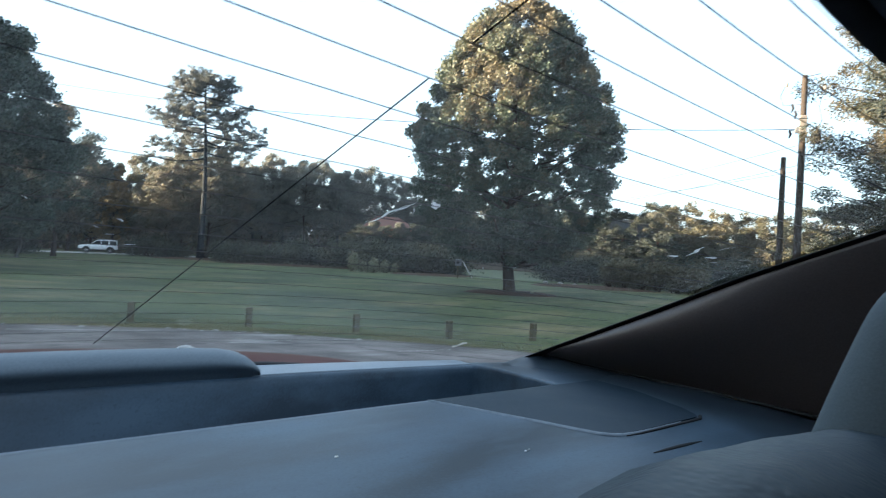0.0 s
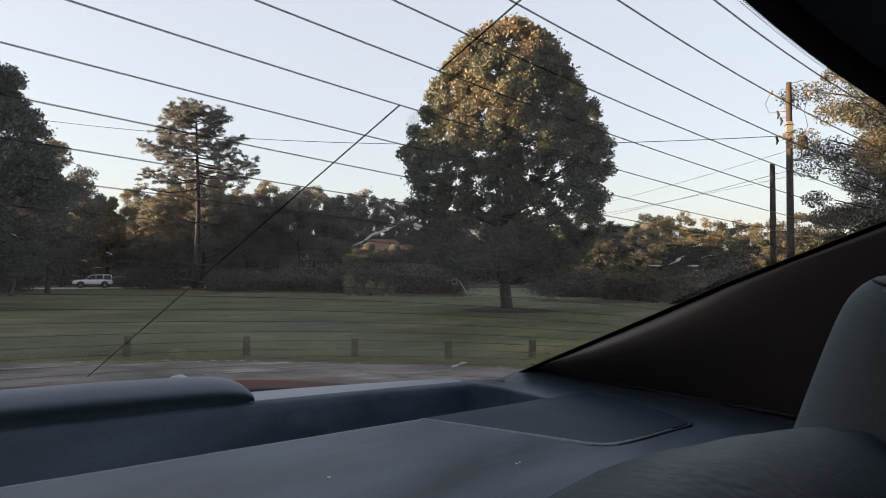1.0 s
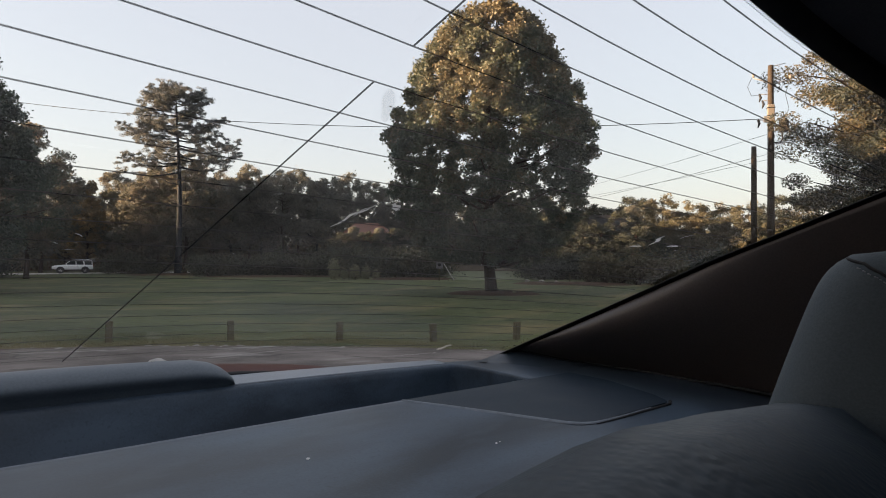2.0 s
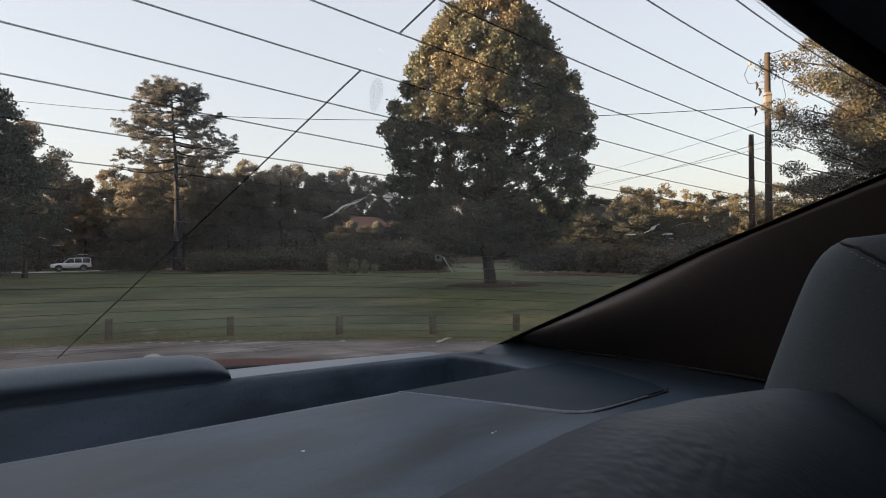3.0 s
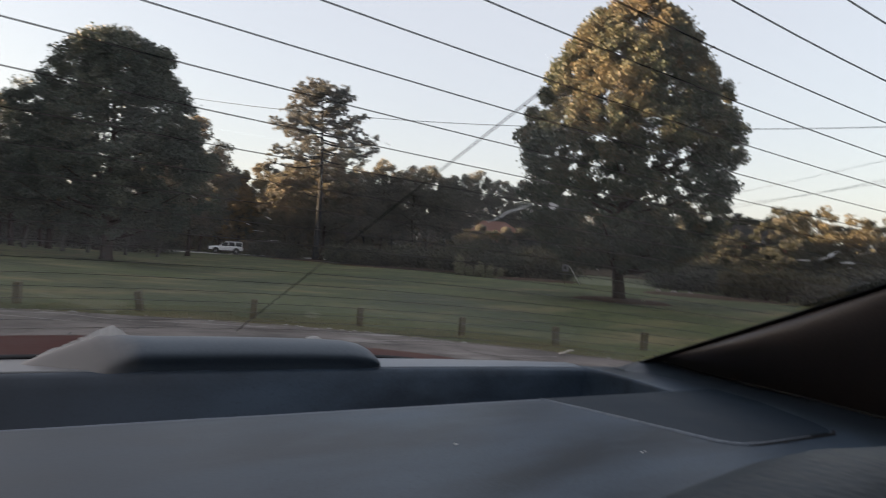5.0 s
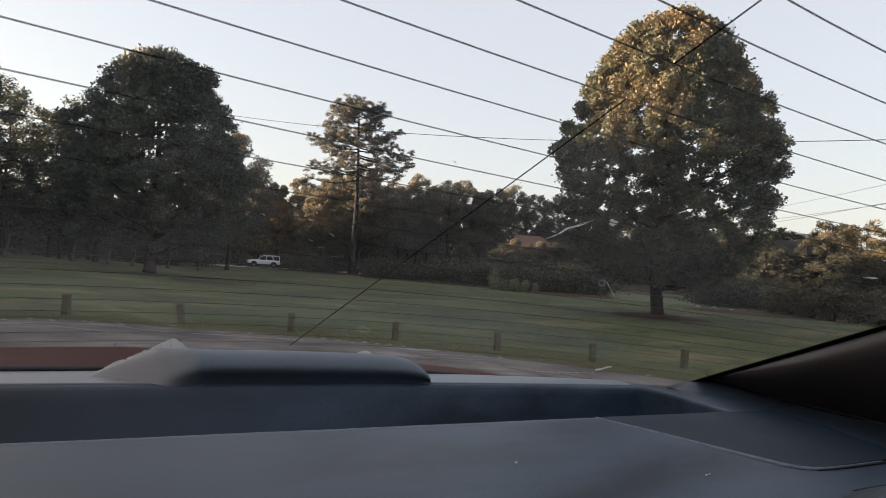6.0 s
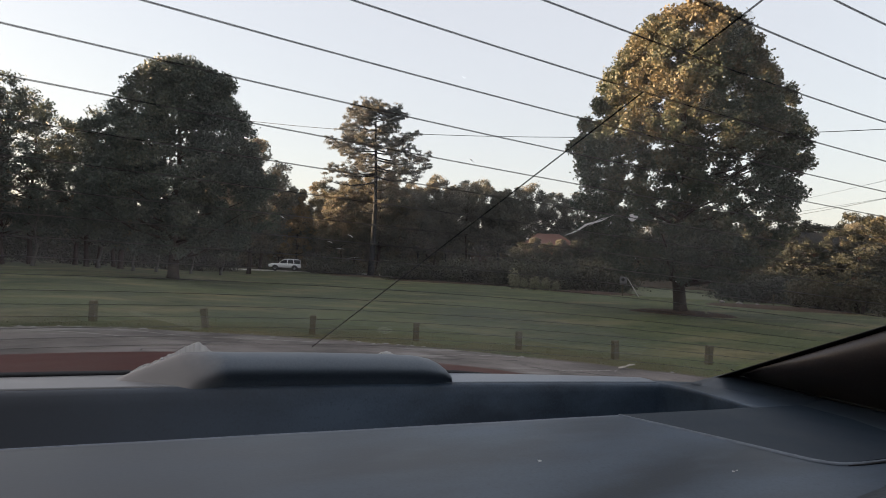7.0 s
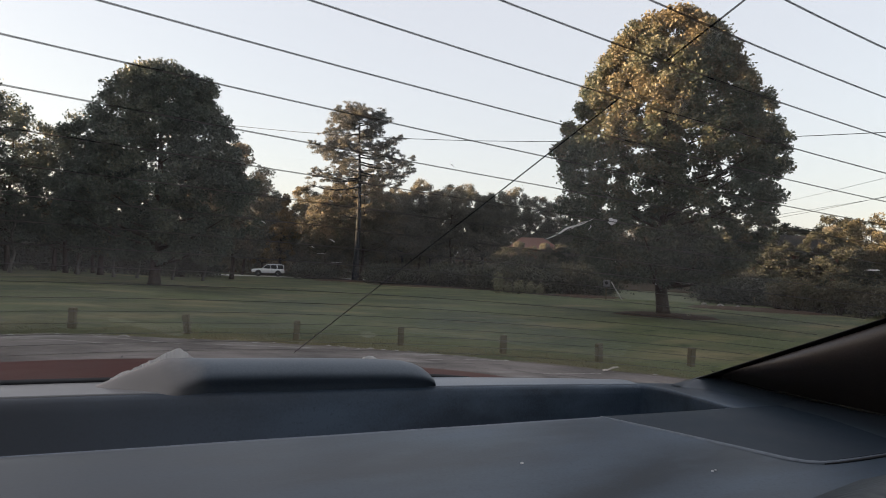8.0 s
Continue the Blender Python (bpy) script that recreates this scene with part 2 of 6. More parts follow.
M_CARGLASS = surface("dark_car_glass", (0.012, 0.014, 0.016), (0.03, 0.032, 0.035), 3, 0.08, 0)
M_TYRE = surface("tyre_rubber", (0.012, 0.012, 0.012), (0.035, 0.035, 0.035), 12, 0.8)
M_RIM = surface("alloy_rim", (0.42, 0.42, 0.43), (0.60, 0.60, 0.61), 6, 0.3, 0, metal=0.9)
M_LENS = surface("clear_lamp_lens", (0.45, 0.45, 0.46), (0.65, 0.65, 0.66), 6, 0.1, 0)
M_REDLENS = surface("red_lamp_lens", (0.20, 0.01, 0.01), (0.32, 0.02, 0.02), 6, 0.1, 0)
for dull_ in (M_SLATE, M_ROOF):
    dull_.node_tree.nodes["Principled BSDF"].inputs["Specular IOR Level"].default_value = 0.08
# the car that the camera sits in
M_MAROON = surface("dusty_maroon_paint", (0.034, 0.0030, 0.0022), (0.058, 0.0068, 0.0048), 5, 0.5, 0.05, 20, stain=0.6)
M_MAROON.node_tree.nodes["Principled BSDF"].inputs["Specular IOR Level"].default_value = 0.04
M_SHELF = surface("grey_moulded_shelf", (0.0175, 0.028, 0.0415), (0.058, 0.085, 0.119), 9, 0.44, 0.06, 45, stain=0.85, dist=0.0008, edges=(0.39, 0.61), stretch=(0.45, 1.5, 1.0))
M_PANEL = surface("grey_speaker_cover", (0.012, 0.021, 0.032), (0.0215, 0.034, 0.050), 12, 0.6, 0.3, 70, dist=0.0006)
# lip colour lightened for the sky light its rounded edge catches
M_LIP = surface("lit_panel_lip", (0.090, 0.108, 0.135), (0.150, 0.175, 0.208), 20, 0.5, 0.1)
M_EDGE = surface("shelf_edge_highlight", (0.15, 0.175, 0.21), (0.29, 0.32, 0.36), 26, 0.5, 0)
M_GAP = surface("black_gap", (0.006, 0.006, 0.007), (0.014, 0.014, 0.015), 12, 0.8, 0)
M_TRIM = surface("dark_brown_trim", (0.037, 0.029, 0.0275), (0.058, 0.047, 0.044), 7, 0.45, 0.2, 60, dist=0.0006)
M_LINER = surface("black_headliner", (0.050, 0.051, 0.058), (0.090, 0.092, 0.102), 20, 0.95, 0.3, 30, dist=0.001)
M_SEAT = pebbled_leather("grey_seat_leather", (0.0102, 0.0195, 0.0302), (0.0212, 0.0370, 0.0555))
M_HEADREST = surface("grey_headrest_cloth", (0.032, 0.046, 0.057), (0.050, 0.067, 0.081), 14, 0.8, 0.3, 40, dist=0.0008)
M_THREAD = surface("pale_thread", (0.12, 0.13, 0.15), (0.20, 0.21, 0.23), 30, 0.8, 0)
M_RUBBER = surface("black_rubber_seal", (0.008, 0.008, 0.009), (0.018, 0.018, 0.020), 10, 0.6, 0)
M_HEATER = printed_line("heater_line_print")
M_CENTRE = printed_line("black_line_print", 0.28, (0.02, 0.02, 0.02), (0.05, 0.05, 0.05))
M_CARPET = surface("dark_carpet", (0.015, 0.015, 0.017), (0.04, 0.04, 0.045), 10, 0.95, 0.4)
M_SMEAR = foliage("dried_white_smear", [(0.0, (0.50, 0.49, 0.48)), (0.9, (0.68, 0.67, 0.65))], 0.9, 0.45)
M_CRUMB = surface("white_crumb", (0.62, 0.61, 0.60), (0.82, 0.81, 0.80), 200, 0.8, 0)
M_LITTER = surface("tan_paper", (0.26, 0.23, 0.19), (0.46, 0.42, 0.37), 9, 0.8, 0.2)
M_FOAM = foliage("torn_offwhite_paper", [(0.0, (0.48, 0.46, 0.44)), (0.9, (0.66, 0.64, 0.62))], 0.9, 0.35)


def end_tint(m, start, end, colour, scale=30.0):
    """Shifts a material to another colour towards one end, in ragged patches; carries side light and shade."""
    n, l = m.node_tree.nodes, m.node_tree.links
    b = n["Principled BSDF"]
    grey = b.inputs["Base Color"].links[0].from_socket
    co, sep, no = n.new("ShaderNodeTexCoord"), n.new("ShaderNodeSeparateXYZ"), n.new("ShaderNodeTexNoise")
    no.inputs["Scale"].default_value, no.inputs["Detail"].default_value = scale, 5
    l.new(co.outputs["Object"], sep.inputs[0])
    l.new(co.outputs["Object"], no.inputs["Vector"])
    add = n.new("ShaderNodeMath")
    add.operation = "MULTIPLY_ADD"
    add.inputs[1].default_value = 0.06
    l.new(no.outputs["Fac"], add.inputs[0])
    l.new(sep.outputs["X"], add.inputs[2])
    mr = n.new("ShaderNodeMapRange")
    mr.inputs["From Min"].default_value, mr.inputs["From Max"].default_value = start, end
    l.new(add.outputs[0], mr.inputs["Value"])
    mix = n.new("ShaderNodeMix")
    mix.data_type = "RGBA"
    mix.inputs["B"].default_value = (*colour, 1)
    l.new(mr.outputs[0], mix.inputs["Factor"])
    l.new(grey, mix.inputs["A"])
    l.new(mix.outputs["Result"], b.inputs["Base Color"])
    return m


# beige left end stands in for warm side light on the housing
M_HOUSING = end_tint(surface("grey_lamp_housing", (0.066, 0.083, 0.102), (0.092, 0.114, 0.137), 8, 0.5, 0.08, 50, dist=0.0005), -0.078, -0.132, (0.26, 0.234, 0.217))
# dusty ledge, lightened further for sky sheen and, at its left, side light
M_LEDGE = end_tint(surface("dusty_sheen_ledge", (0.105, 0.125, 0.15), (0.185, 0.212, 0.245), 14, 0.45, 0.1, 30, stain=0.6, dist=0.0004), -0.02, -0.15, (0.185, 0.178, 0.178))
patchy(M_MAROON, (0.070, 0.036, 0.026), 2.6, 0.46, 0.85, (1.0, 1.0, 1.0))
patchy(M_SHELF, (0.060, 0.085, 0.115), 26.0, 0.54, 0.95, (0.6, 1.4, 1.0))
patchy(M_SHELF, (0.022, 0.033, 0.047), 260.0, 0.56, 0.90, (1.0, 1.0, 1.0))
# shelf turns a more neutral grey towards the left
end_tint(M_SHELF, 0.08, -0.30, (0.066, 0.070, 0.078), 9.0)
# right end darkened to stand in for shade beside the pillar
end_tint(M_SHELF, 0.56, 0.70, (0.024, 0.032, 0.042), 9.0)
M_GLASS = window_glass("rear_glass", (0.93, 0.95, 0.945), 0.029)
# unseen side and front panes, darkened to keep light out of the cabin
M_SIDEGLASS = window_glass("dark_cabin_glass", (0.035, 0.04, 0.045), 0.004)

for mat_, gloss_ in ((M_SHELF, 0.25), (M_PANEL, 0.18), (M_SEAT, 0.35), (M_LAWN, 0.14), (M_ASPHALT, 0.15), (M_MULCH, 0.1), (M_POST, 0.15)):
    mat_.node_tree.nodes["Principled BSDF"].inputs["Specular IOR Level"].default_value = gloss_


# ---- building helpers ----
def smooth(a, b, x):
    k = min(1.0, max(0.0, (x - a) / (b - a)))
    return k * k * (3 - 2 * k)


def mesh_of(name, verts, faces, mat, soft_shade=False):
    me = bpy.data.meshes.new(name)
    me.from_pydata([tuple(v) for v in verts], [], faces)
    me.materials.append(mat)
    if soft_shade:
        me.polygons.foreach_set("use_smooth", [True] * len(me.polygons))
    me.update()
    return me


def part(name, bm, mat, parent, label="", soft_shade=False):
    me = bpy.data.meshes.new(name)
    bm.to_mesh(me)
    bm.free()
    me.materials.append(mat)
    if soft_shade:
        me.polygons.foreach_set("use_smooth", [True] * len(me.polygons))
    ob = new(name, me)
    ob.parent = parent
    return tagged(ob, label)


def put(name, verts, faces, mat, parent=None, label="", soft_shade=True):
    ob = new(name, mesh_of(name, verts, faces, mat, soft_shade))
    ob.parent = parent
    return tagged(ob, label)


def thing(name, m, label, category, group="", kind=""):
    ob = new(name)
    ob.matrix_basis = m
    return tagged(ob, label, category, group, kind)


def grid(fn, us, vs, thick=None):
    """Vertices and faces of a sheet fn(u, v); with thick, a closed slab pushed along that vector."""
    nu, nv = len(us), len(vs)
    verts = [Vector(fn(u, v)) for u in us for v in vs]
    faces = [(i * nv + j, (i + 1) * nv + j, (i + 1) * nv + j + 1, i * nv + j + 1) for i in range(nu - 1) for j in range(nv - 1)]
    if thick is not None:
        k = len(verts)
        verts += [p + Vector(thick) for p in verts]
        faces += [tuple(k + a for a in reversed(f)) for f in faces]
        rim = [i * nv for i in range(nu)] + [(nu - 1) * nv + j for j in range(1, nv)] + [i * nv + nv - 1 for i in range(nu - 2, -1, -1)] + [j for j in range(nv - 2, 0, -1)]
        faces += [(a, k + a, k + b, b) for a, b in zip(rim, rim[1:] + rim[:1])]
    return verts, faces


def span(a, b, n):
    return [a + (b - a) * i / (n - 1) for i in range(n)]


def tube(points, radii, sides=6, verts=None, faces=None):
    """A tapered tube along points; appends to verts and faces."""
    verts, faces = [] if verts is None else verts, [] if faces is None else faces
    points = [Vector(p) for p in points]
    base = len(verts)
    for i, p in enumerate(points):
        d = (points[min(i + 1, len(points) - 1)] - points[max(i - 1, 0)]).normalized()
        a = d.cross(Vector((0.13, 0.97, 0.21))).normalized()
        b = d.cross(a)
        r = radii[i] if isinstance(radii, (list, tuple)) else radii
        for k in range(sides):
            w = 2 * math.pi * k / sides
            verts.append(p + a * (r * math.cos(w)) + b * (r * math.sin(w)))
    for i in range(len(points) - 1):
        for k in range(sides):
            faces.append((base + i * sides + k, base + i * sides + (k + 1) % sides, base + (i + 1) * sides + (k + 1) % sides, base + (i + 1) * sides + k))
    faces.append(tuple(base + k for k in reversed(range(sides))))
    faces.append(tuple(base + (len(points) - 1) * sides + k for k in range(sides)))
    return verts, faces


def box(sx, sy, sz, at=(0, 0, 0), bevel=0.0, segments=2, turn=None):
    bm = bmesh.new()
    bmesh.ops.create_cube(bm, size=1)
    bmesh.ops.scale(bm, vec=(sx, sy, sz), verts=bm.verts)
    if bevel:
        bmesh.ops.bevel(bm, geom=bm.edges[:], offset=bevel, segments=segments, affect="EDGES", profile=0.5)
    if turn is not None:
        bmesh.ops.transform(bm, matrix=turn, verts=bm.verts)
    bmesh.ops.translate(bm, vec=at, verts=bm.verts)
    return bm


def leaf_mesh(name, centres, sizes, mat, rng, flat=0.0, slim=0.6, upright=0.0):
    """Many small bent leaves, each a lozenge of two triangles, in one mesh."""
    n = len(centres)
    a = rng.normal(size=(n, 3))
    a[:, 2] *= 1 - 0.6 * flat
    a[:, 2] += 3 * upright
    a /= np.linalg.norm(a, axis=1, keepdims=True)
    b = np.cross(a, rng.normal(size=(n, 3)))
    if flat:
        up = np.tile([0.0, 0.0, 1.0], (n, 1))
        b = (1 - flat) * b + flat * np.cross(a, up)
    b /= np.linalg.norm(b, axis=1, keepdims=True) + 1e-9
    c = np.cross(a, b)
    s = np.asarray(sizes)[:, None]
    bend = c * s * rng.uniform(-0.25, 0.25, (n, 1))
    v = np.stack([centres - a * s, centres - b * s * slim + bend, centres + a * s, centres + b * s * slim + bend], 1).reshape(-1, 3)
    tri = (np.arange(n)[:, None] * 4 + np.array([0, 1, 2, 0, 2, 3])).reshape(-1)
    me = bpy.data.meshes.new(name)
    me.vertices.add(4 * n)
    me.vertices.foreach_set("co", v.astype(np.float32).ravel())
    me.loops.add(6 * n)
    me.loops.foreach_set("vertex_index", tri.astype(np.int32))
    me.polygons.add(2 * n)
    me.polygons.foreach_set("loop_start", (np.arange(2 * n) * 3).astype(np.int32))
    me.polygons.foreach_set("loop_total", np.full(2 * n, 3, np.int32))
    me.update(calc_edges=True)
    me.materials.append(mat)
    return me


def profile_at(profile, h):
    hs, ws = zip(*profile)
    return float(np.interp(h, hs, ws))


def broad_tree(name, m, height, half, profile, leaf, clumps, per, mat, seed, label, trunk_r=0.3, fork=0.25, gaps=0.0, group="", lump=0.17, shell=0.0, ragged=0.16, open_band=0.0, off=(0, 0), bark=M_BARK):
    """A broadleaf tree: tapered trunk, limbs out to the clumps, and a crown of small leaves. profile: (height, width) as parts of the whole."""
    rng = np.random.default_rng(seed)
    tree = thing(name, m, label, "tree", group)
    low = profile[0][0]
    spots = []
    while len(spots) < clumps:
        h = low + (1 - low) * rng.random() ** 0.85
        w = profile_at(profile, h)
        if rng.random() > (w + 0.12):
            continue
        ang, rad = rng.uniform(0, 2 * math.pi), (rng.uniform(0.86, 1.0) if rng.random() < shell else math.sqrt(rng.uniform(0.0, 1.0)))
        bump = 1 + ragged * noise.noise(Vector((math.cos(ang) * 2.3, math.sin(ang) * 2.3, h * 7 + seed)))
        p = Vector((math.cos(ang) * rad * w * half * bump, math.sin(ang) * rad * w * half * bump, h * height))
        if gaps and noise.noise(p * 0.42 + Vector((seed, 0, 0))) > 0.42 - gaps:
            continue
        if open_band and rng.random() < open_band * smooth(0.24, 0.32, h) * smooth(0.60, 0.48, h):
            continue
        spots.append(p)
    for p in spots:
        p.x, p.y = p.x + off[0], p.y + off[1]
    lumps = []
    for p in spots:
        size = lump * half * rng.uniform(0.7, 1.3)
        way = rng.normal(size=(per, 3))
        way /= np.linalg.norm(way, axis=1, keepdims=True)
        far = size * rng.random((per, 1)) ** 0.45 * (1 + 0.25 * rng.normal(size=(per, 1)) * (rng.random((per, 1)) > 0.7))
        lumps.append(np.array(p) + way * far * [1.0, 1.0, 0.78])
    centres = np.concatenate(lumps)
    sizes = rng.uniform(0.6, 1.25, len(centres)) * leaf
    crown = new("crown", leaf_mesh("crown", centres, sizes, mat, rng, 0.25))
    crown.parent = tree
    verts, faces = [], []
    lean = [(0.12 * math.sin(k * 1.3 + seed), 0.12 * math.cos(k * 1.9 + seed), height * 0.9 * k / 7 - 0.15) for k in range(8)]
    radii = [trunk_r * (1.45 if k == 0 else (1.0 - 0.86 * k / 7)) for k in range(8)]
    lean.insert(1, (lean[0][0], lean[0][1], 0.35))
    radii.insert(1, trunk_r * 1.08)
    tube(lean, radii, 10, verts, faces)
    for p in spots[:: max(1, clumps // 46)]:
        h0 = max(height * fork * 0.7, min(p.z - 0.28 * math.hypot(p.x, p.y) - 0.6, height * 0.8))
        a = Vector((0, 0, h0))
        r = max(0.03, trunk_r * 0.36 * (1 - h0 / height))
        mid = a.lerp(p, 0.5) + Vector((0, 0, -0.06 * (p - a).length))
        tube([a, mid, p], [r, r * 0.6, r * 0.2], 5, verts, faces)
    put("trunk", verts, faces, bark, tree)
    return tree


def pine_tree(name, m, height, half, crown_from, seed, mat, label, trunk_r=0.3, whorls=13, tuft=0.30, per=62, bare=True, group="", inner=0.42, pad=0.52, thick=0.36, slim=0.28, reaches=(0.88, 1.0, 0.96, 0.86, 0.66, 0.30)):
    """A pine: a straight bole, a few bare snags, level limbs in tiers with flat pads of needles."""
    rng = np.random.default_rng(seed)
    tree = thing(name, m, label, "tree", group)
    verts, faces, pads = [], [], []
    tube([(0.10 * math.sin(k), 0.10 * math.cos(1.7 * k), height * 0.98 * k / 8 - 0.2) for k in range(9)], [trunk_r * (1.3 if k == 0 else 1 - 0.9 * k / 8) for k in range(9)], 9, verts, faces)
    for k in range(whorls):
        f = k / (whorls - 1)
        z = height * (crown_from + (0.96 - crown_from) * f)
        reach = half * float(np.interp(f, (0, 0.15, 0.42, 0.62, 0.8, 1.0), reaches)) * (0.8 if k % 3 == 1 else 1.0)
        for j in range(rng.integers(5, 8)):
            ang = rng.uniform(0, 2 * math.pi)
            ln = reach * rng.uniform(0.55, 1.05)
            end = Vector((math.cos(ang) * ln, math.sin(ang) * ln, z + ln * rng.uniform(-0.02, 0.28)))
            a = Vector((0, 0, z - 0.08 * ln))
            mid = a.lerp(end, 0.55) + Vector((0, 0, -0.05 * ln))
            tube([a, mid, end], [trunk_r * 0.28, trunk_r * 0.18, 0.03], 5, verts, faces)
            for q in np.linspace(inner, 1.03, max(3, int(ln * 0.9))):
                side = rng.normal(size=3) * [0.5, 0.5, 0.18]
                pads.append(np.array(a.lerp(end, float(q))) + side + [0, 0, 0.15])
    for k in range(5):
        pads.append(np.array([0, 0, height * (0.93 + 0.016 * k)]) + rng.normal(size=3) * 0.35 * (1 - k / 6))
    if bare:
        for k in range(7):
            z, ang = height * rng.uniform(0.25, crown_from), rng.uniform(0, 2 * math.pi)
            tube([(0, 0, z), (math.cos(ang) * 1.2, math.sin(ang) * 1.2, z + 0.5), (math.cos(ang) * 2.1, math.sin(ang) * 2.1, z + 0.4)], [0.06, 0.04, 0.015], 4, verts, faces)
    clumps = []
    for p in pads:
        way = rng.normal(size=(per, 3))
        way /= np.linalg.norm(way, axis=1, keepdims=True)
        clumps.append(p + way * rng.random((per, 1)) ** 0.4 * np.array([pad, pad, pad * thick]) * 1.7 * rng.uniform(0.65, 1.2))
    centres = np.concatenate(clumps)
    crown = new("crown", leaf_mesh("crown", centres, rng.uniform(0.7, 1.2, len(centres)) * tuft, mat, rng, 0.1, slim))
    crown.parent = tree
    put("trunk", verts, faces, M_PINEBARK, tree)
    return tree


PINE_BOUGHS = [  # height, side (degrees, 0 to the right), reach, rise, tufts
    (13.3, 172, 8.0, 0.3, 3), (14.3, 180, 6.9, 0.6, 7), (14.4, 160, 5.4, 0.9, 5), (14.0, 10, 6.9, 0.7, 6), (14.8, 345, 5.2, 0.5, 5), (15.4, 4, 8.2, 0.6, 7), (15.6, 60, 4.8, 0.6, 4), (15.2, 250, 5.0, 0.4, 4),
    (16.6, 352, 6.0, 0.4, 6), (16.4, 12, 8.0, 1.0, 7), (16.6, 120, 4.6, 0.6, 4), (17.0, 184, 7.4, 1.6, 8), (17.4, 168, 5.4, 0.8, 6), (17.6, 292, 4.4, 0.8, 4), (18.2, 8, 4.2, 0.9, 5), (18.4, 200, 5.2, 1.0, 6),
    (18.9, 176, 4.4, 1.0, 6), (19.2, 2, 6.4, 1.1, 6), (19.4, 90, 3.6, 0.9, 4), (19.8, 330, 3.4, 0.9, 4), (20.2, 186, 4.4, 1.0, 6), (20.6, 20, 3.4, 1.0, 5), (21.0, 150, 3.2, 1.0, 5), (21.4, 340, 3.4, 1.0, 5),
    (15.0, 120, 5.0, 0.8, 5), (16.0, 205, 5.0, 0.7, 5), (17.6, 40, 4.8, 0.9, 5), (18.6, 140, 4.2, 0.9, 5), (18.0, 240, 4.6, 0.8, 4), (20.0, 60, 3.4, 0.9, 5), (20.8, 230, 3.2, 0.9, 4), (17.2, 345, 5.6, 0.8, 5),
    (21.6, 196, 4.0, 0.8, 6), (21.8, 16, 4.0, 0.8, 6), (22.2, 110, 3.0, 0.7, 5), (22.3, 270, 3.0, 0.7, 5), (22.6, 350, 3.4, 0.6, 5), (22.6, 176, 3.3, 0.6, 5), (23.0, 60, 2.2, 0.5, 4), (23.0, 220, 2.2, 0.5, 4)]


def open_pine(name, m, height, seed, mat, label):
    """A tall old pine: bare bole, crooked limbs in tiers, each carrying separate flat tufts of needles with sky between."""
    rng = np.random.default_rng(seed)
    tree = thing(name, m, label, "tree")
    verts, faces, tufts = [], [], []
    tube([(0.35 * math.sin(k * 0.5) * (k / 10), 0.2 * math.cos(1.3 * k) * (k / 10), height * 0.98 * k / 10 - 0.2) for k in range(11)], [0.54 if k == 0 else 0.44 * (1 - 0.088 * k) for k in range(11)], 10, verts, faces)
    for h, side, ln, rise, count in PINE_BOUGHS:
        ln *= 0.94
        a = radians(side)
        way = Vector((math.cos(a), math.sin(a), 0))
        start = Vector((0.35 * math.sin(h / height * 5) * (h / height), 0, h - 0.05 * ln))
        bend = Vector((-way.y, way.x, 0)) * rng.normal() * 0.10 * ln
        pts = [start + way * ln * f + bend * math.sin(math.pi * f) + Vector((0, 0, rise * f - 0.10 * ln * math.sin(math.pi * f))) for f in (0, 0.2, 0.42, 0.64, 0.84, 1.0)]
        r = 0.045 + 0.011 * ln
        tube(pts, [r, r * 0.85, r * 0.7, r * 0.5, r * 0.35, 0.02], 6, verts, faces)
        count = int(1.7 * count + 0.5)
        for k in range(count):
            f = 0.30 + 0.70 * (k + 0.6) / count
            i = min(4, int(f * 5))
            p = pts[i].lerp(pts[i + 1], f * 5 - i)
            out = Vector((-way.y, way.x, 0)) * rng.normal() * (0.16 * ln * (1.15 - f) + 0.25) + way * rng.normal() * 0.25 + Vector((0, 0, rng.uniform(-0.3, 0.8)))
            tube([p, p + out * 0.55 + Vector((0, 0, 0.04)), p + out], [0.035, 0.025, 0.01], 4, verts, faces)
            tufts.append((np.array(p + out), rng.uniform(0.42, 0.86)))
            if rng.random() < 0.6:
                tufts.append((np.array(p - out * 0.8 + Vector((0, 0, 0.2))), rng.uniform(0.40, 0.80)))
    for k in range(7):
        tufts.append((np.array([0.3 * rng.normal() - 0.3, 0.4 * rng.normal(), height * (0.955 + 0.007 * k)]), 0.6))
    for z, side, ln in ((8.6, 178, 2.6), (8.9, 165, 1.6), (10.6, 10, 1.8), (6.4, 5, 1.3), (11.8, 0, 2.2), (11.4, 200, 2.4)):
        a = radians(side)
        tube([(0, 0, z), (math.cos(a) * ln * 0.5, math.sin(a) * ln * 0.5, z + 0.1), (math.cos(a) * ln * 0.8, math.sin(a) * ln * 0.8, z + 0.5), (math.cos(a) * ln, math.sin(a) * ln, z + 0.45)], [0.08, 0.06, 0.04, 0.015], 5, verts, faces)
    clumps = []
    for p, size in tufts:
        for _ in range(4):
            q = p + rng.normal(size=3) * [0.52, 0.52, 0.16] * size
            way = rng.normal(size=(40, 3))
            way /= np.linalg.norm(way, axis=1, keepdims=True)
            clumps.append(q + way * rng.random((40, 1)) ** 0.5 * [0.50 * size, 0.50 * size, 0.28 * size])
    centres = np.concatenate(clumps)
    crown = new("crown", leaf_mesh("crown", centres, rng.uniform(0.7, 1.2, len(centres)) * 0.10, mat, rng, 0.05, 0.4))
